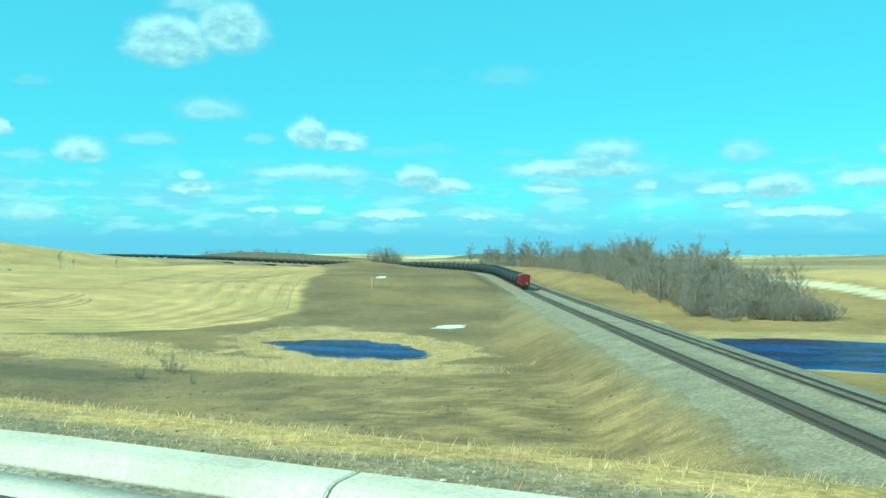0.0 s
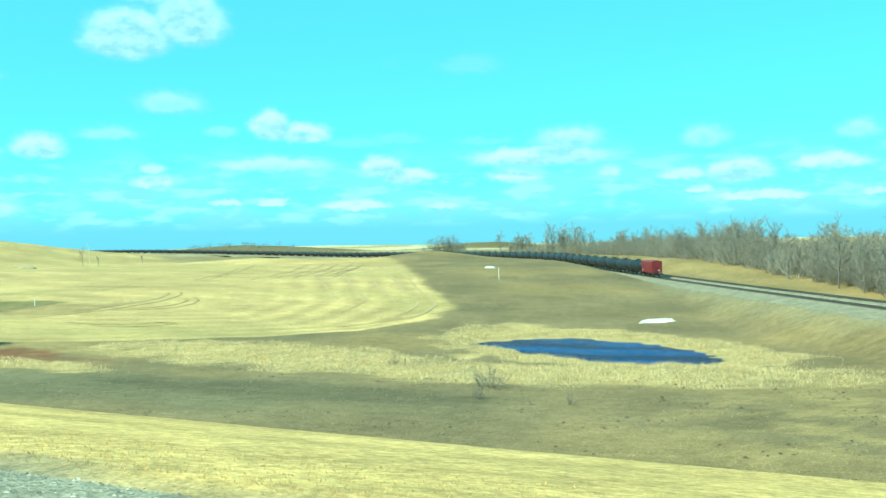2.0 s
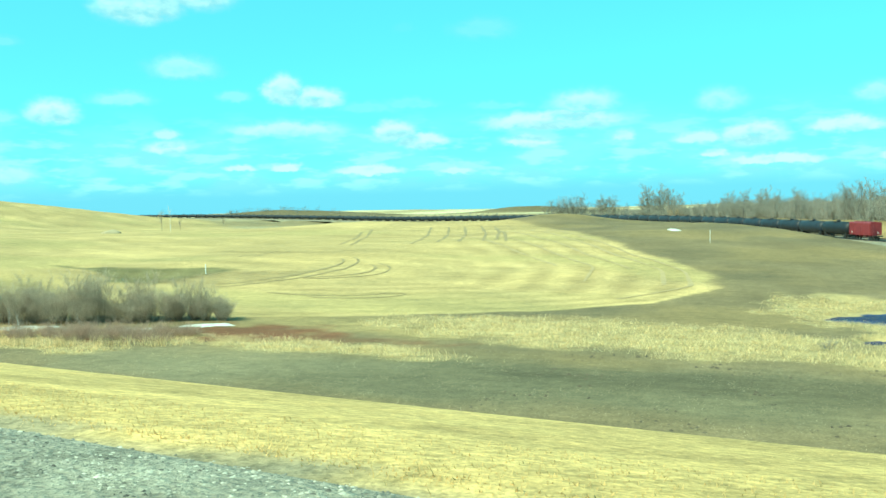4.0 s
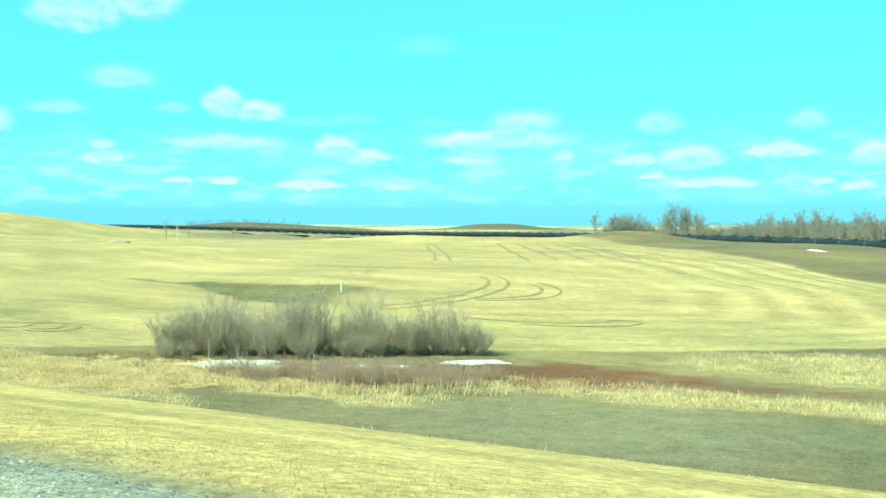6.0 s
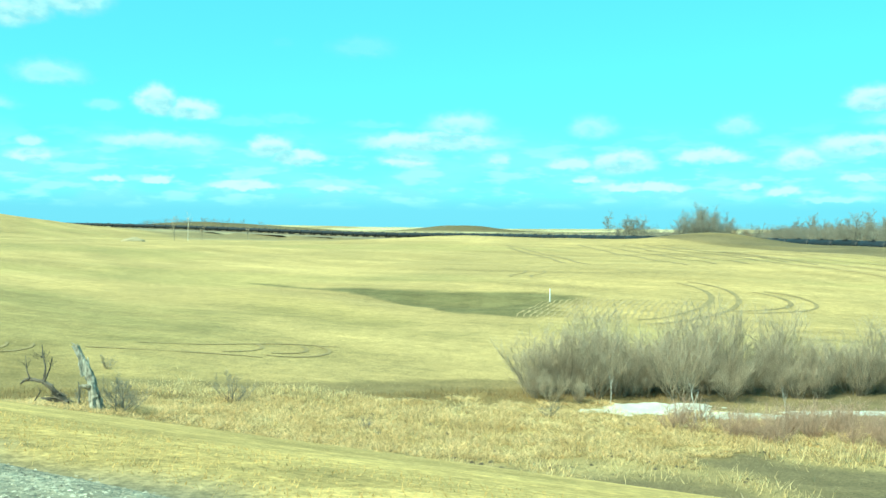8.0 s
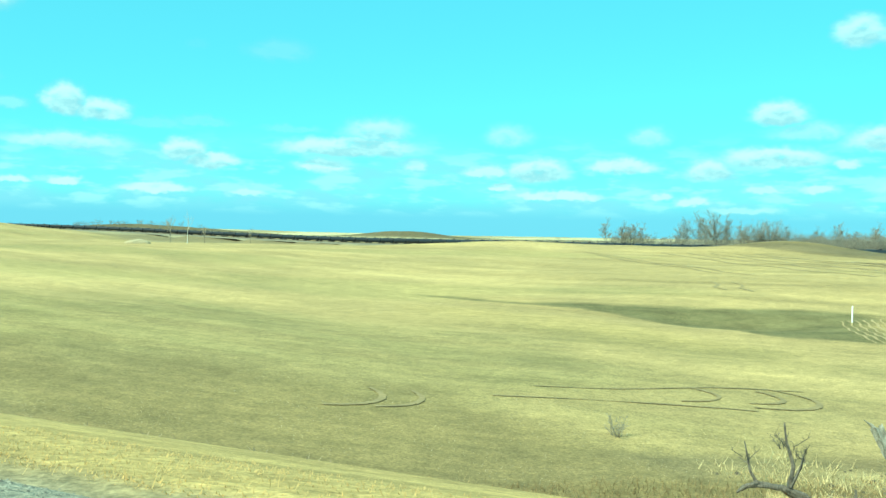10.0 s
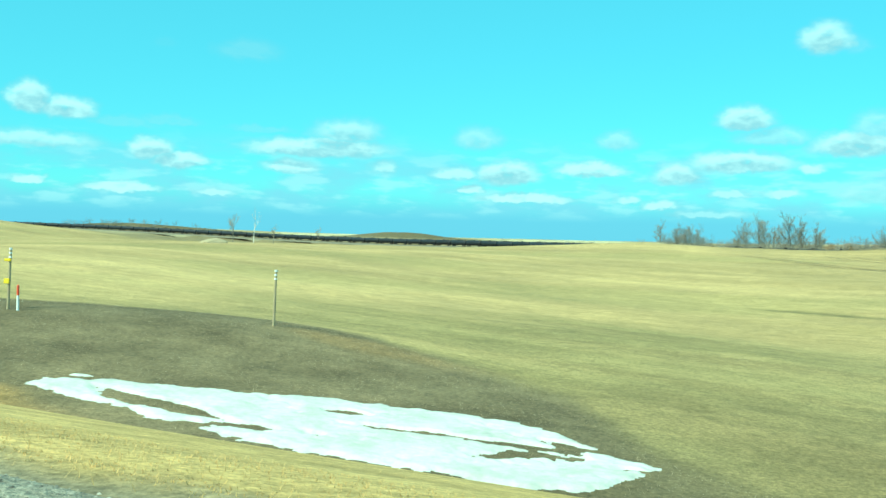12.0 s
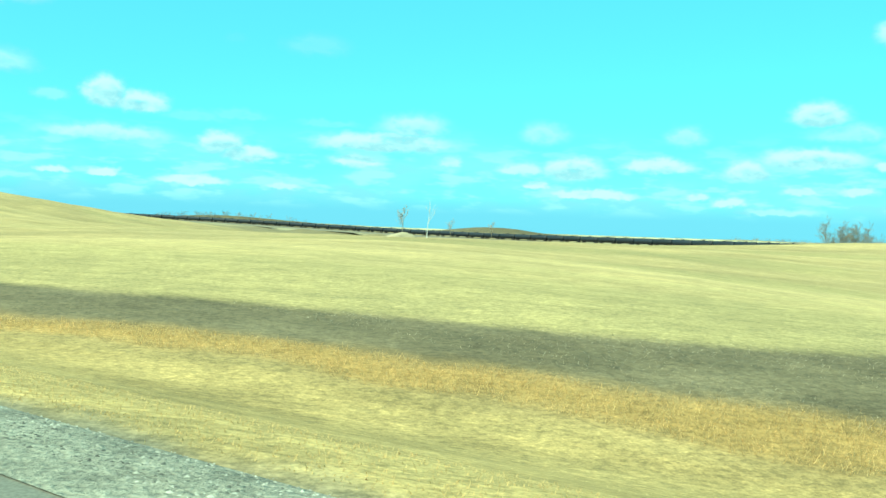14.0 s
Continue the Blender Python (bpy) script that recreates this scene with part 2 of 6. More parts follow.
def ground_material():
    m, nt, b = principled("prairie", 0.95)
    b.inputs["Specular IOR Level"].default_value = 0.1
    at = nt.nodes.new("ShaderNodeAttribute")
    at.attribute_name = "cover"
    big = noise_tex(nt, 0.035, 5, 0.6)
    mid = noise_tex(nt, 0.5, 6, 0.65)
    fine = noise_tex(nt, 5.0, 5, 0.7)
    col = mixed(nt, 0.8, at.outputs["Color"], ramp(nt, big, [(0.3, (0.78, 0.8, 0.8)), (0.7, (1.15, 1.13, 1.08))]), "MULTIPLY")
    col = mixed(nt, 0.38, col, ramp(nt, mid, [(0.36, (0.66, 0.68, 0.66)), (0.64, (1.28, 1.26, 1.2))]), "MULTIPLY")
    col = mixed(nt, 0.7, col, ramp(nt, fine, [(0.34, (0.5, 0.52, 0.5)), (0.66, (1.4, 1.38, 1.3))]), "MULTIPLY")
    tuft = noise_tex(nt, 1.5, 4, 0.6)
    col = mixed(nt, 0.34, col, ramp(nt, tuft, [(0.38, (0.72, 0.74, 0.74)), (0.5, (1.0, 1.0, 1.0)), (0.66, (1.22, 1.2, 1.14))]), "MULTIPLY")
    grass = noise_tex(nt, 17.0, 4, 0.65, (1.0, 1.0, 0.5))
    col = mixed(nt, 0.6, col, ramp(nt, grass, [(0.34, (0.6, 0.6, 0.58)), (0.66, (1.34, 1.33, 1.28))]), "MULTIPLY")
    streak = noise_tex(nt, 0.7, 5, 0.6, (0.12, 1.0, 1.0))
    col = mixed(nt, 0.6, col, ramp(nt, streak, [(0.3, (0.78, 0.8, 0.8)), (0.7, (1.16, 1.14, 1.12))]), "MULTIPLY")
    nt.links.new(col, b.inputs["Base Color"])
    h = nt.nodes.new("ShaderNodeMath")
    h.operation = "MULTIPLY_ADD"
    h.inputs[1].default_value = 0.25
    nt.links.new(fine, h.inputs[0])
    nt.links.new(mid, h.inputs[2])
    bumped(nt, b, h.outputs[0], 0.5, 0.25)
    return m


def water_material():
    m, nt, b = principled("pond_water", 0.2)
    b.inputs["IOR"].default_value = 1.33
    b.inputs["Specular IOR Level"].default_value = 0.025
    ruffle = noise_tex(nt, 0.09, 3, 0.5, (0.5, 1.6, 1.0))
    fine = noise_tex(nt, 2.2, 4, 0.6, (0.6, 1.5, 1.0))
    # reflected sky blue painted into the base colour, paler where ruffled
    col = ramp(nt, ruffle, [(0.45, (0.0, 0.01, 0.06)), (0.62, (0.0, 0.045, 0.19))])
    col = mixed(nt, 0.6, col, ramp(nt, fine, [(0.3, (0.6, 0.6, 0.6)), (0.7, (1.4, 1.4, 1.4))]), "MULTIPLY")
    nt.links.new(col, b.inputs["Base Color"])
    bumped(nt, b, fine, 0.8, 0.2)
    return m


MAT_GROUND = ground_material()
MAT_WATER = water_material()
MAT_ASPHALT = grained("asphalt", (0.14, 0.128, 0.098), (0.2, 0.185, 0.145), 0.4, 0.9, fine=30, bump=0.5, grit=0.7)
MAT_GRAVEL = grained("gravel", (0.165, 0.148, 0.108), (0.36, 0.325, 0.245), 1.2, 0.95, fine=12, bump=1.0, dist=0.06, grit=0.95)
MAT_BALLAST = grained("ballast", (0.16, 0.14, 0.095), (0.26, 0.232, 0.165), 0.35, 0.95, fine=3.2, bump=1.0, dist=0.08, grit=0.9)
MAT_CONCRETE = grained("kerb_concrete", (0.4, 0.375, 0.31), (0.54, 0.51, 0.43), 0.9, 0.85, fine=30, bump=0.25)
MAT_SNOW = grained("old_snow", (0.45, 0.44, 0.405), (0.68, 0.66, 0.605), 0.5, 0.7, fine=3, bump=0.6, dist=0.06, grit=0.25)
MAT_STEEL = grained("rail_steel", (0.05, 0.035, 0.028), (0.11, 0.085, 0.07), 3, 0.55, 0.6)
MAT_SLEEPER = grained("sleeper_wood", (0.06, 0.053, 0.043), (0.115, 0.1, 0.08), 2, 0.9, per="island")
MAT_TANK = grained("dark_tank_paint", (0.004, 0.007, 0.012), (0.011, 0.016, 0.025), 0.6, 0.62, fine=5, bump=0.08, per="object")
MAT_UNDER = grained("wagon_underframe", (0.01, 0.01, 0.01), (0.03, 0.028, 0.026), 1.5, 0.7)
MAT_RED = grained("red_wagon_paint", (0.13, 0.013, 0.018), (0.21, 0.022, 0.028), 0.8, 0.5, fine=8, bump=0.1)
MAT_WHITE = grained("white_paint", (0.72, 0.72, 0.7), (0.85, 0.85, 0.83), 3, 0.5, bump=0.05)
MAT_BARK = grained("grey_bark", (0.12, 0.11, 0.09), (0.25, 0.23, 0.195), 1.5, 0.95, stretch=(3, 3, 0.6), per="object", bump=0.6)
MAT_TWIG = grained("bare_twigs", (0.2, 0.183, 0.152), (0.36, 0.328, 0.275), 0.8, 0.95, per="island", bump=0.0)
MAT_WILLOW = grained("willow_twigs", (0.36, 0.295, 0.215), (0.53, 0.44, 0.335), 0.6, 0.95, per="island", bump=0.0)
MAT_DOGWOOD = grained("red_stems", (0.36, 0.24, 0.175), (0.54, 0.39, 0.3), 0.6, 0.95, per="island", bump=0.0)
MAT_WILLOWBARK = grained("willow_stems", (0.13, 0.11, 0.08), (0.25, 0.215, 0.165), 1.2, 0.95, per="object", bump=0.0)
MAT_BIRCH = grained("pale_bark", (0.45, 0.43, 0.4), (0.7, 0.68, 0.64), 2.0, 0.8, per="object")
MAT_DEADWOOD = grained("weathered_deadwood", (0.13, 0.115, 0.09), (0.62, 0.58, 0.49), 2.2, 0.95, stretch=(3, 3, 0.9), bump=0.9, dist=0.06, grit=0.9)
MAT_GRASS = grained("dry_grass", (0.54, 0.38, 0.175), (0.66, 0.47, 0.225), 0.3, 0.9, per="island", spread=0.2, grit=0.15, bump=0.0, upright=True)
MAT_ORANGE = grained("rusty_grass", (0.5, 0.32, 0.14), (0.68, 0.47, 0.22), 0.3, 0.9, per="island", bump=0.0, upright=True)
MAT_REED = grained("pale_reeds", (0.6, 0.45, 0.24), (0.82, 0.66, 0.4), 0.3, 0.9, per="island", bump=0.0, upright=True)
MAT_RANK = grained("rank_grass", (0.25, 0.17, 0.085), (0.42, 0.3, 0.16), 0.3, 0.9, per="island", bump=0.0, upright=True)
MAT_GREENPOST = grained("green_steel_post", (0.16, 0.24, 0.2), (0.24, 0.34, 0.29), 4, 0.5, 0.1)
MAT_POLE = grained("treated_timber", (0.27, 0.215, 0.13), (0.46, 0.38, 0.24), 2, 0.9, stretch=(6, 6, 0.6))
MAT_YELLOW = grained("yellow_plastic", (0.7, 0.5, 0.02), (0.85, 0.62, 0.04), 4, 0.5, bump=0.05)
MAT_SIGNRED = grained("orange_red_plastic", (0.6, 0.07, 0.03), (0.75, 0.11, 0.05), 4, 0.5, bump=0.05)
MAT_ORANGETWIG = grained("orange_twigs", (0.32, 0.22, 0.13), (0.45, 0.33, 0.19), 0.8, 0.95, per="island", bump=0.0)
MAT_LITTER = grained("grey_litter", (0.33, 0.265, 0.18), (0.52, 0.425, 0.3), 0.3, 0.9, per="island", bump=0.0, upright=True)
MAT_DARKWOOD = grained("dark_dead_branches", (0.06, 0.05, 0.042), (0.22, 0.19, 0.155), 4.0, 0.95, stretch=(3, 3, 0.9), bump=0.8, dist=0.03, grit=0.8)
MAT_CLOD = grained("dark_clods", (0.05, 0.038, 0.025), (0.12, 0.09, 0.055), 1.0, 0.95, per="island", bump=0.0)
MAT_TRACKMARK = grained("tyre_marks", (0.21, 0.155, 0.072), (0.31, 0.225, 0.105), 0.4, 0.95)
MAT_SWIRL = grained("faint_tyre_marks", (0.3, 0.218, 0.106), (0.4, 0.29, 0.142), 0.5, 0.95)


# ---- mesh helpers ----
def part(name, bm, material, parent, label=""):
    me = bpy.data.meshes.new(name)
    bm.to_mesh(me)
    bm.free()
    me.materials.append(material)
    ob = new(name, me)
    ob.parent = parent
    return tagged(ob, label)


def array_mesh(name, verts, faces, material, smooth=False):
    me = bpy.data.meshes.new(name)
    verts, faces = np.asarray(verts, np.float32), np.asarray(faces, np.int32)
    k = faces.shape[1]
    me.vertices.add(len(verts))
    me.vertices.foreach_set("co", verts.ravel())
    me.loops.add(faces.size)
    me.loops.foreach_set("vertex_index", faces.ravel())
    me.polygons.add(len(faces))
    me.polygons.foreach_set("loop_start", np.arange(0, faces.size, k, dtype=np.int32))
    me.polygons.foreach_set("loop_total", np.full(len(faces), k, np.int32))
    if smooth:
        me.polygons.foreach_set("use_smooth", np.ones(len(faces), bool))
    me.update(calc_edges=True)
    me.materials.append(material)
    return me


def tubes(p0, p1, r0, r1, sides=3):
    """Tapered prisms between arrays of points: vertices and quads."""
    p0, p1 = np.asarray(p0, float), np.asarray(p1, float)
    r0, r1 = np.asarray(r0, float), np.asarray(r1, float)
    d = p1 - p0
    d /= np.maximum(np.linalg.norm(d, axis=1, keepdims=True), 1e-9)
    ref = np.where(np.abs(d[:, 2:3]) > 0.9, [[1.0, 0, 0]], [[0, 0, 1.0]])
    a = np.cross(d, ref)
    a /= np.linalg.norm(a, axis=1, keepdims=True)
    b = np.cross(d, a)
    n = len(p0)
    ring = []
    for p, r in ((p0, r0), (p1, r1)):
        for k in range(sides):
            t = 2 * np.pi * k / sides
            ring.append(p + (a * np.cos(t) + b * np.sin(t)) * r[:, None])
    v = np.stack(ring, 1).reshape(-1, 3)
    base = np.arange(n)[:, None] * 2 * sides
    f = np.concatenate([base + np.array([[k, (k + 1) % sides, sides + (k + 1) % sides, sides + k]]) for k in range(sides)])
    return v, f


def box(bm, size, at=(0, 0, 0), m=None):
    mat = Matrix.Translation(at) @ Matrix.Diagonal((*size, 1))
    return bmesh.ops.create_cube(bm, size=1, matrix=(m or Matrix()) @ mat)["verts"]


def rod(bm, p, q, r0, r1=None, seg=8):
    p, q = Vector(p), Vector(q)
    rot = (q - p).to_track_quat("Z", "Y").to_matrix().to_4x4()
    return bmesh.ops.create_cone(bm, cap_ends=True, segments=seg, radius1=r0, radius2=r0 if r1 is None else r1, depth=(q - p).length, matrix=Matrix.Translation((p + q) / 2) @ rot)["verts"]


def empty(name, m, label, category, group="", kind=""):
    ob = new(name)
    ob.matrix_world = m
    return tagged(ob, label, category, group, kind)


# ---- the lie of the land ----
def smooth(a, b, v):
    t = np.clip((v - a) / (b - a), 0, 1)
    return t * t * (3 - 2 * t)


_t = np.linspace(0, 14, 141)
_u = _t / 14
_rx = -27 * _t - (6.1444 * _u ** 2 - 4.5367 * _u ** 3) * 10
_ry = (9.8804 * _u ** 2 - 1.1771 * _u ** 3) * 10
_rz = 17 - 1.7 + (0.1218 * _u - 0.0966 * _u ** 2 - 1.4656 * _u ** 3 + 0.9546 * _u ** 4) * 10
# the road runs on straight at both ends
_k = (_ry[-1] - _ry[-4]) / (_rx[-1] - _rx[-4])
ROAD_X = np.concatenate([[5000, 400, 1], _rx, _rx[-1] + np.array([-200, -5000])])[::-1]
ROAD_Y = np.concatenate([[0, 0, 0], _ry, _ry[-1] + _k * np.array([-200, -5000])])[::-1]
ROAD_Z = np.concatenate([[9, 13.5, 15.3], _rz, [8.5, 9]])[::-1]


def road_y(x):
    return np.interp(x, ROAD_X, ROAD_Y)


def road_z(x):
    return np.interp(x, ROAD_X, ROAD_Z)


def shoulder(x):
    """How much wider the gravel lies near the bridge than farther on."""
    return np.interp(x, (-170, -60, -20, -13, -12), (0, 0.75, 1.5, 1.5, 0))


def aside(x, y):
    """Distance to the right of the car's line."""
    slope = (road_y(x + 5) - road_y(x - 5)) / 10
    return (y - road_y(x)) / np.sqrt(1 + slope ** 2)


def build_rail_line():
    pts, x, y, az = [], 72.0, -80.0, -27.95
    s = 0.0
    while s < 2600:
        pts.append((x, y, s))
        if s > 610 and az > -80:
            az -= math.degrees(5.0 / RAIL_RADIUS)
        x += 5.0 * math.sin(radians(az))
        y += 5.0 * math.cos(radians(az))
        s += 5.0
    return np.array(pts)


RAIL_RADIUS = 1150.0
RAIL = build_rail_line()
RAIL_DIR = np.gradient(RAIL[:, :2], axis=0)
RAIL_DIR /= np.linalg.norm(RAIL_DIR, axis=1, keepdims=True)


def rail_z(s):
    return 5.45 + 1.0 * smooth(350, 650, s) + 10.0 * smooth(1130, 1800, s)


def rail_at(s, off=0.0):
    """Point and heading of the line at the distance s along it, off metres to its right."""
    x, y = np.interp(s, RAIL[:, 2], RAIL[:, 0]), np.interp(s, RAIL[:, 2], RAIL[:, 1])
    dx, dy = np.interp(s, RAIL[:, 2], RAIL_DIR[:, 0]), np.interp(s, RAIL[:, 2], RAIL_DIR[:, 1])
    return x + dy * off, y - dx * off, rail_z(s), dx, dy


def rail_offset(x, y):
    """Signed distance right of the line, and distance along it."""
    x, y = np.atleast_1d(x).astype(float), np.atleast_1d(y).astype(float)
    shape = x.shape
    x, y = x.ravel(), y.ravel()
    d, s = np.empty(len(x)), np.empty(len(x))
    for i in range(0, len(x), 40000):
        a, b = x[i:i + 40000, None] - RAIL[None, :, 0], y[i:i + 40000, None] - RAIL[None, :, 1]
        j = np.argmin(a * a + b * b, axis=1)
        r = np.arange(len(j))
        dx, dy = RAIL_DIR[j, 0], RAIL_DIR[j, 1]
        ax, ay = a[r, j], b[r, j]
        d[i:i + 40000] = ax * dy - ay * dx
        s[i:i + 40000] = RAIL[j, 2] + ax * dx + ay * dy
    return d.reshape(shape), s.reshape(shape)


SWELLS = [  # x, y, height of broad swells and hollows, 48 m wide
    (-500, 100, 1.1), (-500, 165, 1.1), (-500, 300, 0.7), (-430, 100, 3.9), (-430, 165, 3.5), (-430, 230, 1.1), (-430, 300, 0.5),
    (-370, 100, 3.6), (-370, 165, 0.5), (-370, 230, -1.4), (-320, 100, 1.2), (-320, 165, -1.1), (-275, 165, 1.7), (-275, 230, 1.7),
    (-275, 300, -1.6), (-230, 165, -0.8), (-230, 300, 0.6), (-185, 300, 2.4), (-140, 100, 0.9), (-140, 165, 1.1), (-140, 230, 1.3),
    (-95, 100, -0.9), (-95, 165, -2.2), (-95, 300, -1.1), (-50, 100, 2.3), (-50, 165, 1.3)]
HILLS = [  # x, y, height, radii of far hills and mounds
    (-1120, 700, 38.0, 200, 240), (-860, 500, 14.0, 90, 90), (-365, 398, 1.6, 40, 40), (-258, 405, 4.2, 26, 32), (-794, 1690, 13.0, 75, 90), (-1130, 1420, 17.0, 170, 90),
    (-330, 1900, 3.0, 420, 160), (120, 1150, 14.0, 260, 200), (-1900, 2400, 15.0, 900, 400), (700, 2500, 16.0, 700, 300),
    (-700, 3400, 4.0, 900, 300), (-20, 330, 5.0, 60, 50), (-281, 184, -1.3, 15, 8), (-278, 88, 1.2, 9, 7), (-325, 405, 2.4, 60, 50), (-377, 117, 0.6, 12, 8), (-364, 121, 0.7, 10, 8)]


def lumps(x, y, size):
    """Smooth wandering unevenness from a few crossed waves."""
    x, y = x / size, y / size
    return (np.sin(x * 1.7 + 1.3 * np.sin(y * 1.1 + 0.5)) + np.sin(y * 2.1 + 1.7 * np.sin(x * 0.9 + 2.0)) + 0.5 * np.sin((x + y) * 3.7 + np.sin(x * 2.3 - y * 1.9) * 1.4)) / 2.5


def natural(x, y):
    q = np.clip((y - 110 + 0.35 * np.clip(-x - 240, -120, 200)) / 260, 0, 1)
    z = 9.5 * q * q * (3 - 2 * q) - 0.3
    for cx, cy, h in SWELLS:
        z = z + h * np.exp(-((x - cx) ** 2 + (y - cy) ** 2) / (2 * 48.0 ** 2))
    for cx, cy, h, rx, ry in HILLS:
        z = z + h * np.exp(-((x - cx) / rx) ** 2 - ((y - cy) / ry) ** 2)
    # the land falls away beyond the field towards the railway
    z = z - 4.8 * smooth(445, 620, y + 0.1 * (x + 330)) * (1 - smooth(1000, 1600, y)) * smooth(-1000, -700, x) * (1 - smooth(-10, 40, x + 209 + (y - 450) * 0.75))
    z = z + 0.25 * lumps(x, y, 14) * smooth(60, 200, y) + 1.0 * lumps(x, y, 140) * smooth(500, 900, np.hypot(x + 200, y))
    return z


def smax(a, b, k=0.8):
    h = np.clip(0.5 + 0.5 * (a - b) / k, 0, 1)
    return b + (a - b) * h + k * h * (1 - h)


def pond_dip(x, y):
    a = ((x + 103.5) * 0.8 - (y - 157.2) * 0.6) / 24.0
    b = ((y - 157.2) * 0.8 + (x + 103.5) * 0.6) / 11.8
    main = np.sqrt(a * a + b * b)
    tip = np.hypot((x + 120) / 8.0, (y - 163) / 6.5)
    pool = np.hypot((x + 119.6) / 1.9, (y - 137.5) / 3.6)
    return np.minimum(np.minimum(main, tip), pool) + 0.14 * lumps(x, y, 4.2) + 0.08 * lumps(x, y, 1.6)


def pond_dip_far(x, y):
    a, b = ((x + 21) * 0.95 - (y - 180) * 0.3) / 33.0, ((y - 180) * 0.95 + (x + 21) * 0.3) / 27.0
    return np.sqrt(a * a + b * b) + 0.08 * lumps(x, y, 6)


def ground(x, y, bare=False):
    x, y = np.asarray(x, float), np.asarray(y, float)
    z = natural(x, y)
    z = np.minimum(z, smax(z * 0 - 1.1, -0.55 + 1.9 * (pond_dip(x, y) - 1.0), 0.3) + 0 * z) * (pond_dip(x, y) < 1.6) + z * (pond_dip(x, y) >= 1.6)
    z2 = np.minimum(z, 0.2 + 2.5 * (pond_dip_far(x, y) - 1.0))
    z = np.where(pond_dip_far(x, y) < 1.8, z2, z)
    # railway bank and cutting
    d, s = rail_offset(x, y)
    out = np.maximum(0, np.maximum(-d - 6.0, d - 12.5))
    bed = rail_z(s) - 0.8
    z = np.clip(z, bed - out * 0.45, bed + out * 0.42)
    # road bank
    lat = aside(x, y)
    crest = np.interp(x, (-380, -260, -225, -190, -160, -90, -50), (2.2, 2.3, 2.1, 1.9, 1.78, 1.62, 1.5))
    full, lat = lat, np.where(lat > 5, np.maximum(5, lat - shoulder(x) * (1 - smooth(8, 14, lat))), lat)
    right = np.where(lat < 5.2, 0.12, np.where(lat < 6.6, 0.12 + (lat - 5.2) * 0.16, np.where(lat < 14, 0.35 + (lat - 6.6) / 7.4 * (crest - 0.35), crest + (lat - 14) * 0.37)))
    lat = full
    # level shelf of grit behind the kerb
    shelf = smooth(-15, -11, x) * smooth(5.5, 5.9, lat) * (1 - smooth(7.5, 12, lat))
    right = right + (-0.12 + np.maximum(lat - 6, 0) * 0.07 - right) * shelf
    left = np.where(lat > -16, 0.12, 0.12 + (-16 - lat) * 0.3)
    bank = road_z(x) - np.where(lat > 0, right, left)
    cut = bed + np.maximum(0, out - 4) * 0.85
    bank = np.where(s < 160, np.minimum(bank, cut), bank)
    return smax(z, bank, 0.5) + 0.16 * lumps(x, y, 2.3) * smooth(14, 20, lat) * (1 - smooth(70, 110, y)) * smooth(-90, -50, x) * smooth(5, 9, -d)


# ---- ground cover ----
STUBBLE, BROWN, SLOPE = np.array((0.43, 0.313, 0.162)), np.array((0.192, 0.148, 0.091)), np.array((0.515, 0.362, 0.168))
RUSTY, LOW_GROUND, REED = np.array((0.39, 0.245, 0.1)), np.array((0.155, 0.135, 0.09)), np.array((0.4, 0.305, 0.165))
REDDISH, DITCH, VERGE = np.array((0.17, 0.078, 0.048)), np.array((0.172, 0.136, 0.088)), np.array((0.26, 0.22, 0.16))
TAN = np.array((0.27, 0.195, 0.1))


def blend(col, other, mask):
    return col + (other - col) * mask[:, None]


def blob(x, y, cx, cy, rx, ry, turn=0.0, soft=0.35, rag=0.25, size=4.0):
    c, s = math.cos(radians(turn)), math.sin(radians(turn))
    a, b = ((x - cx) * c + (y - cy) * s) / rx, ((y - cy) * c - (x - cx) * s) / ry
    return 1 - smooth(1 - soft, 1 + soft, np.sqrt(a * a + b * b) + rag * lumps(x, y, size))


def field_edge(x):
    return np.interp(x, (-700, -500, -420, -408, -399, -391, -380, -369, -362, -357, -351, -345, -341, -336, -318, -300, -275, -245, -215, -190, -170, -156, -149, -145),
                     (235, 150, 117.5, 116.5, 116.5, 118, 121, 126, 125, 122, 119, 113, 104, 99, 100, 102, 110, 131, 138, 145, 156, 168, 186, 240))


def field_east(y):
    return np.interp(y, (150, 187, 212, 240, 295, 340, 371, 420, 520), (-149, -149, -156, -176, -212, -238, -258, -305, -340))


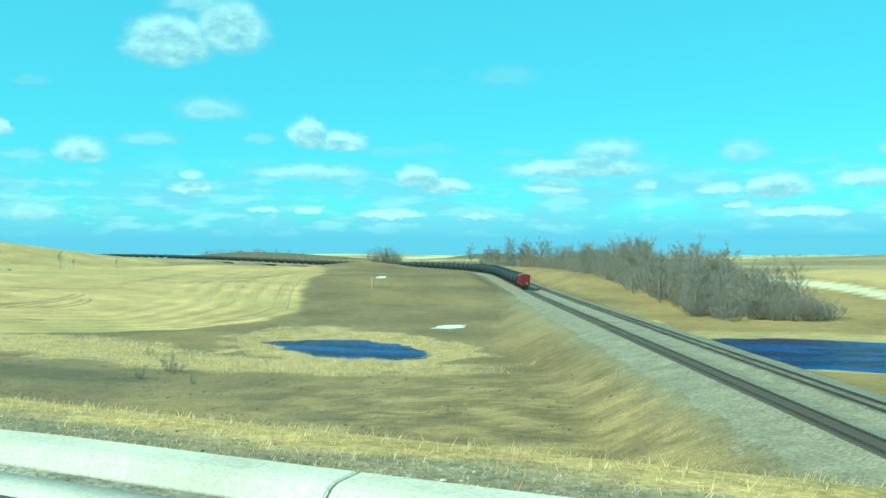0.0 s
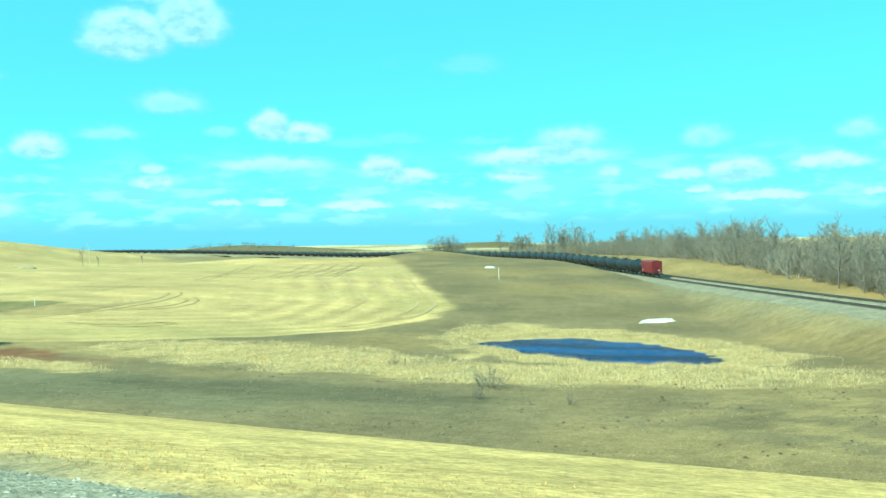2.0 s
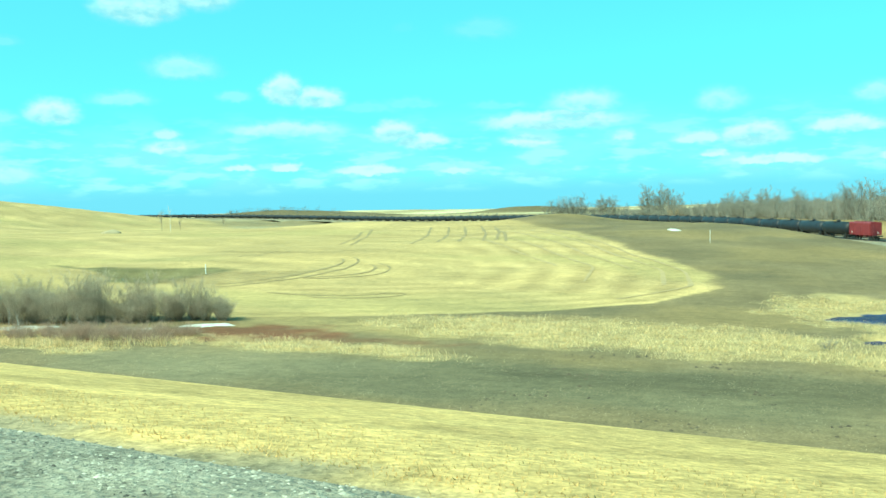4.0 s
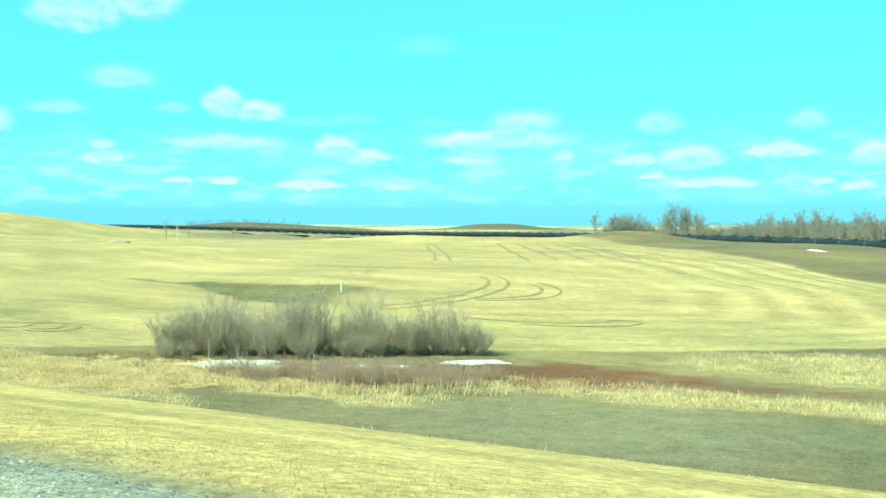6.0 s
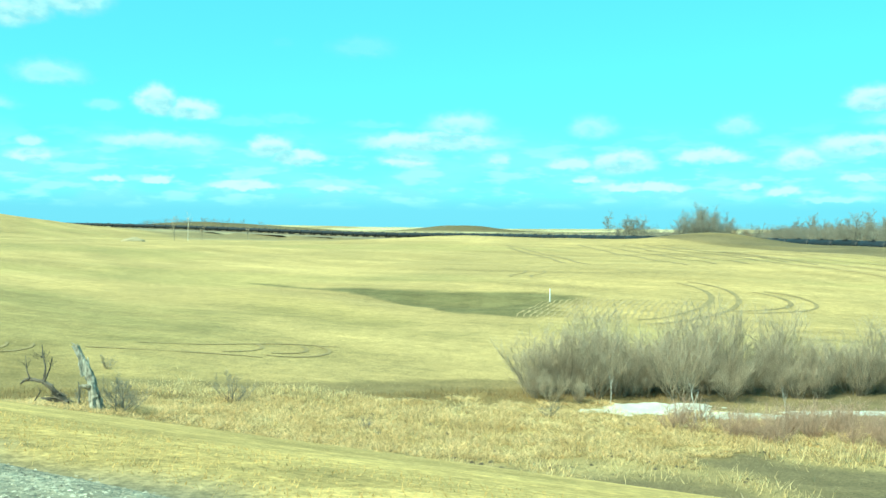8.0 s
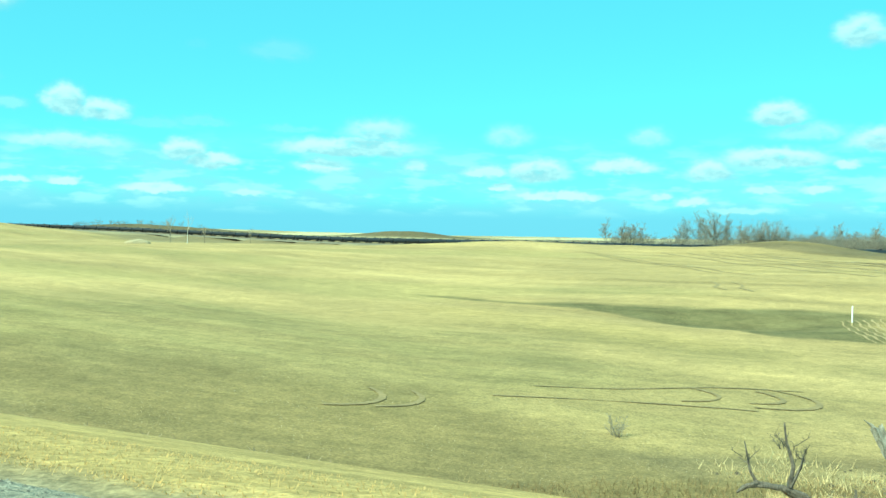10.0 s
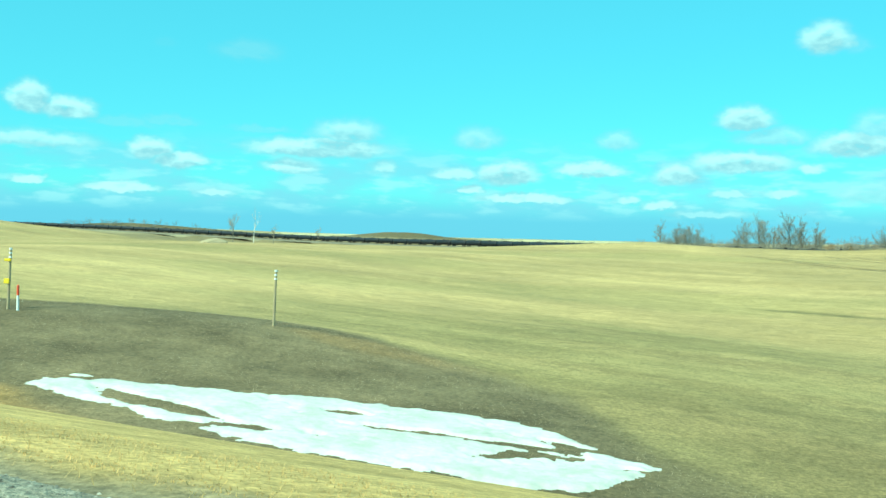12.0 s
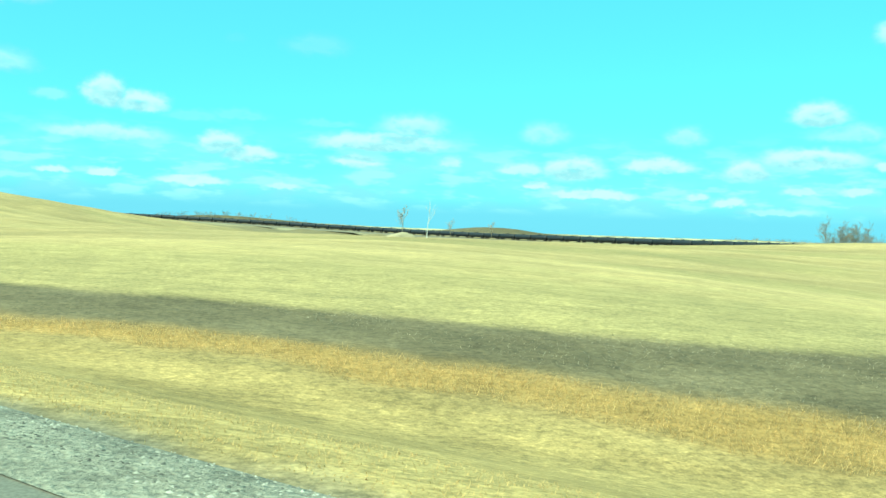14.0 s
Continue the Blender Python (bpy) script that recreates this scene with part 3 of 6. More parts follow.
def cover(x, y):
    lat = aside(x, y)
    d, s = rail_offset(x, y)
    wob = 2.2 * lumps(x, y, 6) + 1.0 * lumps(x, y, 1.7)
    col = np.tile(BROWN, (len(x), 1)) * (1 + 0.14 * lumps(x, y, 9))[:, None]
    col = blend(col, TAN, 0.6 * smooth(-0.1, 0.6, lumps(x, y * 1.5, 24)))
    col = blend(col, np.array((0.15, 0.122, 0.08)), 0.5 * smooth(0.1, 0.7, lumps(x + 50, y * 1.3, 17)))
    # open plain beyond, stubble and grass patchwork; haze painted as paling with distance
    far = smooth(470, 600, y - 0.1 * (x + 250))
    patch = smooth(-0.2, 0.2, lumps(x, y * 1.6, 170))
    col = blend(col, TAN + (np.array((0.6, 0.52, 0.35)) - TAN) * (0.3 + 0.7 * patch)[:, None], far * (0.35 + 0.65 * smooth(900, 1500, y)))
    for cx, cy, r in ((-794, 1690, 130), (-1130, 1420, 210), (-430, 1350, 160)):
        col = blend(col, BROWN * 0.62, 0.9 * blob(x, y, cx, cy, r * 1.3, r, 0, 0.3, 0.1, 60))
    # east of the railway: tan grass, a pale gravel lane, more stubble
    right = smooth(12, 16, d)
    col = blend(col, TAN * (1 + 0.15 * lumps(x, y, 12))[:, None], right * (1 - far))
    lane = np.abs(0.69 * (x + 48) + 0.72 * (y - 308) + 2 * lumps(x, y, 40))
    beyond = smooth(4, 14, 0.69 * (x + 48) + 0.72 * (y - 308) + wob)
    col = blend(col, STUBBLE * 1.05, right * beyond * (1 - far) * smooth(-80, -60, x + wob))
    col = blend(col, np.array((0.55, 0.5, 0.38)), (1 - smooth(3.0, 4.2, lane)) * smooth(-70, -55, x) * right)
    # the big stubble field
    f = smooth(-1.2, 1.2, y - field_edge(x) + wob * 0.5) * smooth(-2, 2, field_east(y) - x + wob * 0.6) * (1 - smooth(440, 480, y + 0.6 * np.minimum(x + 400, 0) + 0.3 * np.minimum(x + 330, 0)))
    rows = 1 + 0.05 * np.sin((x * 0.5 + y * 1.2) / 3.0 + lumps(x, y, 60) * 4) + 0.12 * lumps(x, y * 1.5, 35) + 0.06 * lumps(x * 0.3, y * 2, 9)
    # drilling rows follow the rounded eastern end of the field
    inset = np.minimum(y - field_edge(x), 0.85 * (field_east(y) - x))
    rows = rows + 0.13 * np.sin(inset / 1.25 + 1.2 * lumps(x, y, 16)) * (1 - smooth(30, 60, inset)) * smooth(-260, -215, x) * (1 - smooth(260, 320, y))
    rows = rows + 0.14 * (1 - smooth(1.0, 4.0, inset)) * smooth(-230, -190, x)
    rows = rows + 0.1 * lumps(x * 0.25 + 30, y * 1.8, 22) * smooth(190, 260, y) + 0.07 * lumps(x * 0.2, y * 2.2 + 9, 7) * smooth(160, 220, y)
    rows = rows * (1 + 0.16 * smooth(-362, -385, x) * (1 - smooth(150, 260, y)))
    col = blend(col, STUBBLE * rows[:, None], f)
    col = blend(col, np.array((0.37, 0.295, 0.145)), 0.6 * f * smooth(0.1, 0.6, lumps(x * 0.5, y * 1.4, 30)))
    # green-grey swale in the field and duller hollows
    top = np.interp(x, (-345, -329, -313, -298, -284, -271, -258), (206, 203.5, 197.5, 195.6, 197.4, 201, 196))
    foot = np.interp(x, (-345, -329, -312, -300, -285, -278, -265, -258), (205.5, 201, 193.5, 188, 180, 170, 168.5, 172))
    swale = smooth(-0.6, 0.6, y - foot + 0.15 * wob) * smooth(-1.0, 2.6, top - y + 0.4 * wob) * smooth(-338, -322, x) * (1 - smooth(-266, -258, x + wob))
    col = blend(col, np.array((0.155, 0.136, 0.072)) * (1 + 0.25 * lumps(x, y, 2.6))[:, None], 0.9 * swale)
    # shade of the slope tilting away, put into the colour, streaked with paler straw
    shaded_slope = blob(x, y, -331, 130, 47, 31, -12, 0.4, 0.22, 9)
    col = blend(col, np.array((0.275, 0.226, 0.112)) * (1 + 0.2 * lumps(x * 0.35, y * 1.6, 4))[:, None], 0.85 * shaded_slope * (0.75 + 0.25 * lumps(x * 0.5, y * 1.5, 7)))
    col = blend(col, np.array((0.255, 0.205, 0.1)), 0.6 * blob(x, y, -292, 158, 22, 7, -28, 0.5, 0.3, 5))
    # sunlit crest put into the colour as a brighter band
    col = blend(col, np.array((0.5, 0.36, 0.17)), 0.5 * blob(x, y, -304, 171, 24, 6, -30, 0.5, 0.25, 6))
    # brown rank grass between the stubble and the marsh
    band = np.abs(y - (106.5 + 0.56 * (x + 266)) + 0.6 * wob)
    col = blend(col, np.array((0.2, 0.142, 0.07)) * (1 + 0.25 * lumps(x, y, 1.7))[:, None], 0.85 * (1 - smooth(3.0, 5.0, band)) * smooth(-300, -288, x) * (1 - smooth(-252, -240, x)))
    # low darker ground at the foot of the bank
    col = blend(col, LOW_GROUND, 0.95 * blob(x, y, -150, 96, 43, 12, 0, 0.4, 0.25, 8))
    col = blend(col, np.array((0.25, 0.215, 0.145)), 0.55 * blob(x, y, -192, 97, 22, 10, 0, 0.5, 0.3, 6))
    col = blend(col, LOW_GROUND * 0.68, 0.8 * blob(x, y, -124, 99, 26, 6, -3, 0.5, 0.3, 5))
    # bleached grass between the drain and the stubble
    col = blend(col, np.array((0.33, 0.245, 0.122)) * (1 + 0.15 * lumps(x, y, 2.5))[:, None], 0.7 * blob(x, y, -186, 133, 42, 9, -9, 0.5, 0.3, 5))
    # pale reeds and sedges round the ponds and along the drain
    reed = reeds_here(x, y)
    col = blend(col, REED * (1 + 0.16 * lumps(x, y, 2.5) + 0.16 * lumps(x, y, 1.0))[:, None], reed * 0.9)
    col = blend(col, np.array((0.26, 0.17, 0.105)) * (1 + 0.25 * lumps(x, y, 1.5))[:, None], 0.85 * blob(x, y, -223, 109.5, 19, 5.5, 13, 0.3, 0.35, 3))
    mire = blob(x, y, -254, 100, 33, 9.5, 20, 0.25, 0.3, 3)
    col = blend(col, np.array((0.36, 0.27, 0.135)) * (1 + 0.2 * lumps(x, y, 1.3))[:, None], 0.8 * mire)
    col = blend(col, np.array((0.15, 0.115, 0.065)), 0.6 * mire * smooth(0.35, 0.7, lumps(x, y, 1.9) + 0.5 * lumps(x, y, 0.7)))
    col = blend(col, REDDISH, 0.9 * blob(x, y, -201, 121.5, 14, 8.0, -6, 0.4, 0.5, 2.6))
    col = blend(col, REDDISH, 0.5 * blob(x, y, -184, 118.5, 15, 2.0, -4, 0.4, 0.8, 2.0))
    col = blend(col, np.array((0.235, 0.178, 0.09)), 0.85 * blob(x, y, -309, 103, 33, 12.5, -20, 0.45, 0.3, 5))
    # ditch beyond the rising ground, rust-coloured grass, then the mown slope
    wz = smooth(-328, -346, x)
    col = blend(col, DITCH * (1 + 0.2 * lumps(x, y, 3) + 0.1 * lumps(x, y, 1.2))[:, None], wz * (1 - smooth(-0.7 - 2.5 * smooth(-362, -350, x), 0.5 + 2.5 * smooth(-362, -350, x), y - field_edge(x) + wob * 0.3)))
    col = blend(col, np.array((0.24, 0.165, 0.09)), 0.7 * blob(x, y, -357, 119, 7, 1.6, -12, 0.4, 0.3, 3))
    col = blend(col, RUSTY, rusty_here(x, y, lat, wob))
    edge = np.interp(x, (-600, -440, -413, -400, -392, -376, -355, -340, -300, -120, -60, 0), (11, 11, 12.4, 15.8, 16.6, 18.6, 15.5, 15.5, 17, 17, 17, 14))
    col = blend(col, SLOPE * ((1 + 0.16 * lumps(x, y * 3, 3) + 0.08 * lumps(x * 2, y, 1)) * (1 - 0.2 * smooth(-365, -392, x) * smooth(6.5, 8, lat)))[:, None], (1 - smooth(-1.0, 1.0, lat - edge + wob * 0.3)) * smooth(4.4, 5.2, lat))
    # rail bed sides, verge at the road
    col = blend(col, np.array((0.25, 0.215, 0.15)), 0.55 * (1 - smooth(7, 12, -d + wob)) * smooth(4, 5, -d) * (1 - far))
    col = blend(col, np.array((0.215, 0.195, 0.15)), 0.9 * (1 - smooth(4.8, 7.0, -d + 0.4 * wob)) * smooth(4, 5, -d) * (1 - far))
    rail_bank = smooth(-85, -50, x) * smooth(6, 9, -d) * (1 - smooth(22, 40, -d)) * (1 - smooth(190, 240, y)) * smooth(16, 20, lat)
    col = blend(col, np.array((0.185, 0.135, 0.075)) * (1 + 0.2 * lumps(x, y, 3.3) + 0.12 * lumps(x, y, 1.1))[:, None], 0.75 * rail_bank)
    rough = smooth(-90, -60, x) * (1 - smooth(100, 130, y)) * smooth(6, 9, -d) * smooth(17, 20, lat)
    col = blend(col, np.array((0.1, 0.085, 0.052)), 0.3 * rough * smooth(0.1, 0.7, lumps(x, y, 2.2) + 0.5 * lumps(x, y, 0.9)))
    col = blend(col, np.array((0.34, 0.25, 0.13)), 0.7 * rough * smooth(-0.3, 0.6, lumps(x + 9, y, 3.1) + 0.5 * lumps(x, y + 4, 1.0)))
    # bare gullies washed into the bank beside the line
    gully = smooth(0.25, 0.6, lumps(x * 0.5 + y * 0.2, y * 1.4, 1.5) * smooth(0.0, 0.5, lumps(x, y, 7)))
    col = blend(col, np.array((0.12, 0.095, 0.06)), 0.7 * gully * smooth(-75, -55, x) * (1 - smooth(90, 120, y)) * smooth(8, 11, -d) * smooth(17, 20, lat))
    col = blend(col, SLOPE * (1 + 0.16 * lumps(x, y * 3, 3))[:, None], 1 - smooth(-17, -15, lat))
    col = blend(col, VERGE, (1 - smooth(4.6, 5.3, lat - shoulder(x) + 0.4 * lumps(x, y, 0.8))) * smooth(-17, -15, lat))
    col = blend(col, VERGE * 0.9, (1 - smooth(6.6, 7.4, lat + 0.5 * lumps(x, y, 0.8))) * smooth(-17, -13, x))
    return col


def rusty_here(x, y, lat, wob):
    lo = np.interp(x, (-440, -413, -400, -392, -376, -360), (11, 12.4, 15.8, 16.6, 18.8, 19.5))
    hi = np.interp(x, (-440, -413, -400, -392, -385, -376, -360), (13, 14.0, 18.5, 20.5, 22.5, 22.8, 22.5))
    return smooth(-1.2, 0.8, lat - lo + wob * 0.4) * (1 - smooth(-1, 1.2, lat - hi + wob * 0.4)) * smooth(-356, -372, x)


def reeds_here(x, y):
    reed = np.maximum(1 - smooth(1.5, 1.8, pond_dip(x, y) + 0.2 * lumps(x, y, 7)), blob(x, y, -150, 131, 36, 12, -14, 0.3, 0.3, 5))
    reed = np.maximum(reed, blob(x, y, -92, 122, 32, 11, 2, 0.3, 0.3, 5))
    reed = np.maximum(reed, blob(x, y, -192, 112, 30, 4.5, -8, 0.3, 0.4, 5))
    reed = np.maximum(reed, blob(x, y, -222, 103, 16, 4, -10, 0.3, 0.4, 4))
    reed = np.maximum(reed, blob(x, y, -256, 100, 24, 8, -14, 0.25, 0.35, 4))
    return np.maximum(reed, 1 - smooth(1.2, 1.35, pond_dip_far(x, y)))


def build_ground():
    u = np.linspace(-1, 1, 680)
    lat = np.concatenate([np.arange(-400, -40, 40), np.arange(-40, 4, 4), np.arange(4, 22, 0.45), np.arange(22, 70, 0.8), np.arange(70, 230, 1.25),
                          np.arange(230, 520, 3.2), 520 * 1.045 ** np.arange(0, 50)])
    U, V = np.meshgrid(u, lat)
    half = 250 + np.maximum(V, 0) * 1.15
    X = -200 - 0.32 * np.maximum(V, 0) + U * half
    Y = road_y(X * np.clip(1 - V / 900, 0, 1) + (-200) * np.clip(V / 900, 0, 1)) + V
    x, y = X.ravel(), Y.ravel()
    z = ground(x, y)
    ny, nx = X.shape
    i = np.arange(ny * nx).reshape(ny, nx)
    f = np.stack([i[:-1, :-1], i[:-1, 1:], i[1:, 1:], i[1:, :-1]], -1).reshape(-1, 4)
    me = array_mesh("ground", np.stack([x, y, z], 1), f, MAT_GROUND, True)
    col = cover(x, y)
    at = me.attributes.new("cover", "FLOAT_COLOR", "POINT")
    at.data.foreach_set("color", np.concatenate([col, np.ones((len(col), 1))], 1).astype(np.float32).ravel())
    return tagged(new("ground", me), "rolling spring prairie of straw-coloured stubble and dead brown grass", "ground", kind="structure")


build_ground()


def strip(name, xs, cols, material, label, category, spread=0.0, soft=True):
    """A long ribbon along the road: cols are (distance aside, height against the road)."""
    slope = (road_y(xs + 5) - road_y(xs - 5)) / 10
    nrm = np.stack([-slope, np.ones_like(xs)], 1) / np.sqrt(1 + slope ** 2)[:, None]
    verts = []
    for base, dz in cols:
        off = base + spread * max(0.0, base - 3.2) / 1.8
        verts.append(np.stack([xs + nrm[:, 0] * off, road_y(xs) + nrm[:, 1] * off, road_z(xs) + dz], 1))
    V = np.stack(verts, 1)
    n, k = V.shape[:2]
    i = np.arange(n * k).reshape(n, k)
    f = np.stack([i[:-1, :-1], i[:-1, 1:], i[1:, 1:], i[1:, :-1]], -1).reshape(-1, 4)
    return tagged(new(name, array_mesh(name, V.reshape(-1, 3), f, material, soft)), label, category, kind="structure")


xs_road = np.concatenate([np.arange(-640, -400, 10.0), np.arange(-400, 80, 2.0)])
strip("road", xs_road, [(-14, -0.5), (-13.9, 0.0), (-4, 0.03), (3.3, 0.0), (3.8, -0.01), (3.85, -0.5)], MAT_ASPHALT, "grey asphalt highway with a paved shoulder", "road")

strip("gravel_shoulder", np.arange(-440.0, -11, 1.0), [(3.2, 0.012), (3.8, 0.0), (4.3, -0.04), (4.7, -0.1), (5.0, -0.2)], MAT_GRAVEL, "grey crushed gravel shoulder beside the asphalt", "shoulder", shoulder(np.arange(-440.0, -11, 1.0)))
xs_bridge = np.arange(-14.0, 70, 1.0)
strip("paved_apron", xs_bridge, [(3.78, -0.006), (4.78, -0.01), (4.8, -0.3)], MAT_ASPHALT, "asphalt apron of the bridge approach", "road", soft=False)
strip("gutter", xs_bridge, [(4.75, -0.2), (4.76, 0.004), (5.24, 0.0), (5.26, -0.2)], MAT_CONCRETE, "narrow concrete gutter pan", "gutter", soft=False)
strip("gutter_dirt", xs_bridge, [(5.22, -0.004), (5.38, 0.004), (5.52, 0.016)], MAT_GRAVEL, "dirt and grit gathered in the gutter", "dirt")
strip("bridge_deck", np.arange(6.0, 62, 2.0), [(-15, -0.2), (-15, -1.4), (6.3, -1.4), (6.3, -0.2)], MAT_CONCRETE, "concrete road bridge deck over the railway", "bridge")

# ---- railway ----
SLEEPER = bpy.data.meshes.new("sleeper")


def build_tracks():
    s = np.concatenate([np.arange(0, 460, 1.2), np.arange(460, 2300, 5.0)])
    cols = [(-7.2, -1.4), (-5.6, -0.86), (-3.6, -0.5), (-2.2, -0.3), (-1.7, -0.06), (1.7, -0.06), (2.2, -0.3), (4.5, -0.3), (5.0, -0.06), (8.4, -0.06), (9.0, -0.35), (11.2, -0.5), (12.8, -1.1)]
    V = []
    for off, dz in cols:
        x, y, z, _, _ = rail_at(s, off)
        V.append(np.stack([x, y, z + dz + (0.05 * lumps(x, y, 1.4) + 0.1 * lumps(x, y, 5) if off < -4 else 0.02 * lumps(x, y, 0.9))], 1))
    V = np.stack(V, 1)
    n, k = V.shape[:2]
    i = np.arange(n * k).reshape(n, k)
    f = np.stack([i[:-1, :-1], i[:-1, 1:], i[1:, 1:], i[1:, :-1]], -1).reshape(-1, 4)
    tagged(new("ballast_bed", array_mesh("ballast_bed", V.reshape(-1, 3), f, MAT_BALLAST)), "pale crushed-stone ballast bed under two tracks", "ballast", kind="structure")
    for off, lab in ((0.0, "main line"), (6.7, "siding")):
        track = empty("railway_track", Matrix(), "rusty steel railway track on dark timber sleepers, " + lab, "railway track", "tracks on the ballast")
        # sleepers: the nearest one by one, those farther on joined
        if off == 0:
            bm = bmesh.new()
            box(bm, (2.6, 0.24, 0.2), (0, 0, -0.08))
            bmesh.ops.bevel(bm, geom=bm.edges[:], offset=0.012, segments=1, affect="EDGES")
            bm.to_mesh(SLEEPER)
            bm.free()
            SLEEPER.materials.append(MAT_SLEEPER)
        for k in range(290):
            x, y, z, dx, dy = (float(v) for v in rail_at(90 + 0.58 * k, off))
            ob = new("sleeper", SLEEPER)
            ob.parent = track
            ob.matrix_basis = pose(x, y, z - (0.07 if off else 0.0), 0, 0, math.degrees(math.atan2(dy, dx)) - 90 + 1.5 * math.sin(k * 12.9))
        q = np.arange(90 + 0.58 * 290, 420 if off == 0 else 520, 0.58)
        x, y, z, dx, dy = rail_at(q, off)
        P = np.stack([x, y, z], 1)
        along, across = np.stack([dx, dy, 0 * dx], 1), np.stack([dy, -dx, 0 * dx], 1)
        corners = []
        for hz in (-0.18, -0.05 if off else 0.02):
            for a, b in ((-1, -1), (1, -1), (1, 1), (-1, 1)):
                corners.append(P + across * (1.3 * a) + along * (0.12 * b) + np.array((0, 0, hz)))
        Vs = np.stack(corners, 1).reshape(-1, 3)
        base = np.arange(len(q))[:, None] * 8
        fs = np.concatenate([base + np.array([c]) for c in ((4, 5, 6, 7), (0, 1, 5, 4), (1, 2, 6, 5), (2, 3, 7, 6), (3, 0, 4, 7))])
        ob = new("sleeper_run", array_mesh("sleeper_run", Vs, fs, MAT_SLEEPER))
        ob.parent = track
        tagged(ob, "dark timber sleepers farther along the line", kind="stuff")
        for g in (-0.755, 0.755):
            s2 = np.arange(60, 2250, 4.0)
            prof = [(-0.07, 0.02), (-0.02, 0.05), (-0.036, 0.13), (-0.036, 0.18), (0.036, 0.18), (0.036, 0.13), (0.02, 0.05), (0.07, 0.02)]
            R = []
            for po, pz in prof:
                x, y, z, _, _ = rail_at(s2, off + g + po)
                R.append(np.stack([x, y, z + pz], 1))
            R = np.stack(R, 1)
            n, k = R.shape[:2]
            i = np.arange(n * k).reshape(n, k)
            fr = np.stack([i[:-1, :-1], i[:-1, 1:], i[1:, 1:], i[1:, :-1]], -1).reshape(-1, 4)
            ob = new("rail", array_mesh("rail", R.reshape(-1, 3), fr, MAT_STEEL))
            ob.parent = track


build_tracks()


# ---- the train ----
def wheelset(parent, y):
    """A two-axle bogie at y along the wagon, with its wheels as sub-parts."""
    bm = bmesh.new()
    for sx in (-0.95, 0.95):
        box(bm, (0.16, 2.3, 0.32), (sx, y, 0.62))
        box(bm, (0.2, 0.5, 0.5), (sx, y, 0.62))
        for dy in (-0.88, 0.88):
            box(bm, (0.22, 0.34, 0.34), (sx, y + dy, 0.55))
    box(bm, (1.9, 0.4, 0.3), (0, y, 0.75))
    bogie = part("bogie", bm, MAT_UNDER, parent)
    for dy in (-0.88, 0.88):
        for sx in (-0.75, 0.75):
            bm = bmesh.new()
            rod(bm, (sx - 0.06, y + dy, 0.46), (sx + 0.06, y + dy, 0.46), 0.46, seg=14)
            part("wheel", bm, MAT_STEEL, bogie)


def tank_wagon():
    w = empty("tank_wagon", Matrix(), "black tank wagon with a domed fitting on top", "tank wagon", "wagons of the train")
    L = 9.12
    bm = bmesh.new()
    rings, seg = [], 20
    prof = [(-L, 0.0), (-L + 0.03, 0.6), (-L + 0.18, 1.1), (-L + 0.4, 1.5), (-L + 0.75, 1.74), (-4, 1.79), (0, 1.8), (4, 1.79), (L - 0.75, 1.74), (L - 0.4, 1.5), (L - 0.18, 1.1), (L - 0.03, 0.6), (L, 0.0)]
    for y, r in prof:
        rings.append([bm.verts.new((max(r, 0.02) * math.cos(2 * math.pi * k / seg), y, 2.95 + max(r, 0.02) * math.sin(2 * math.pi * k / seg))) for k in range(seg)])
    for a, b in zip(rings, rings[1:]):
        for k in range(seg):
            bm.faces.new((a[k], a[(k + 1) % seg], b[(k + 1) % seg], b[k])).smooth = True
    part("tank", bm, MAT_TANK, w)
    bm = bmesh.new()
    rod(bm, (0, 0, 4.5), (0, 0, 5.02), 0.62, 0.58, 14)
    rod(bm, (0, 0, 5.0), (0, 0, 5.1), 0.66, 0.4, 14)
    part("dome", bm, MAT_TANK, w)
    bm = bmesh.new()
    box(bm, (1.9, 3.6, 0.06), (0, 0, 4.68))
    for sx in (-0.95, 0.95):
        for yy in (-1.8, 0, 1.8):
            rod(bm, (sx, yy, 4.68), (sx, yy, 5.4), 0.03, seg=5)
        rod(bm, (sx, -1.8, 5.4), (sx, 1.8, 5.4), 0.03, seg=5)
    part("walkway", bm, MAT_UNDER, w)
    bm = bmesh.new()
    box(bm, (0.5, 17.6, 0.4), (0, 0, 1.05))
    for yy in (-L, L):
        box(bm, (2.9, 0.5, 0.25), (0, yy, 1.1))
        box(bm, (2.3, 1.2, 0.7), (0, yy * 0.8, 1.35))
    box(bm, (0.25, 18.6, 0.22), (0, 0, 0.95))
    part("underframe", bm, MAT_UNDER, w)
    for sx in (-1.5, 1.5):
        bm = bmesh.new()
        for dy in (-0.2, 0.2):
            rod(bm, (sx * 1.1, dy, 1.0), (sx * 0.66, dy, 4.7), 0.025, seg=5)
        for k in range(9):
            z = 1.2 + k * 0.35
            xx = sx * (1.1 - 0.44 * (z - 1.0) / 3.7)
            rod(bm, (xx, -0.2, z), (xx, 0.2, z), 0.02, seg=4)
        part("ladder", bm, MAT_UNDER, w)
    for yy in (-6.4, 6.4):
        wheelset(w, yy)
    return w


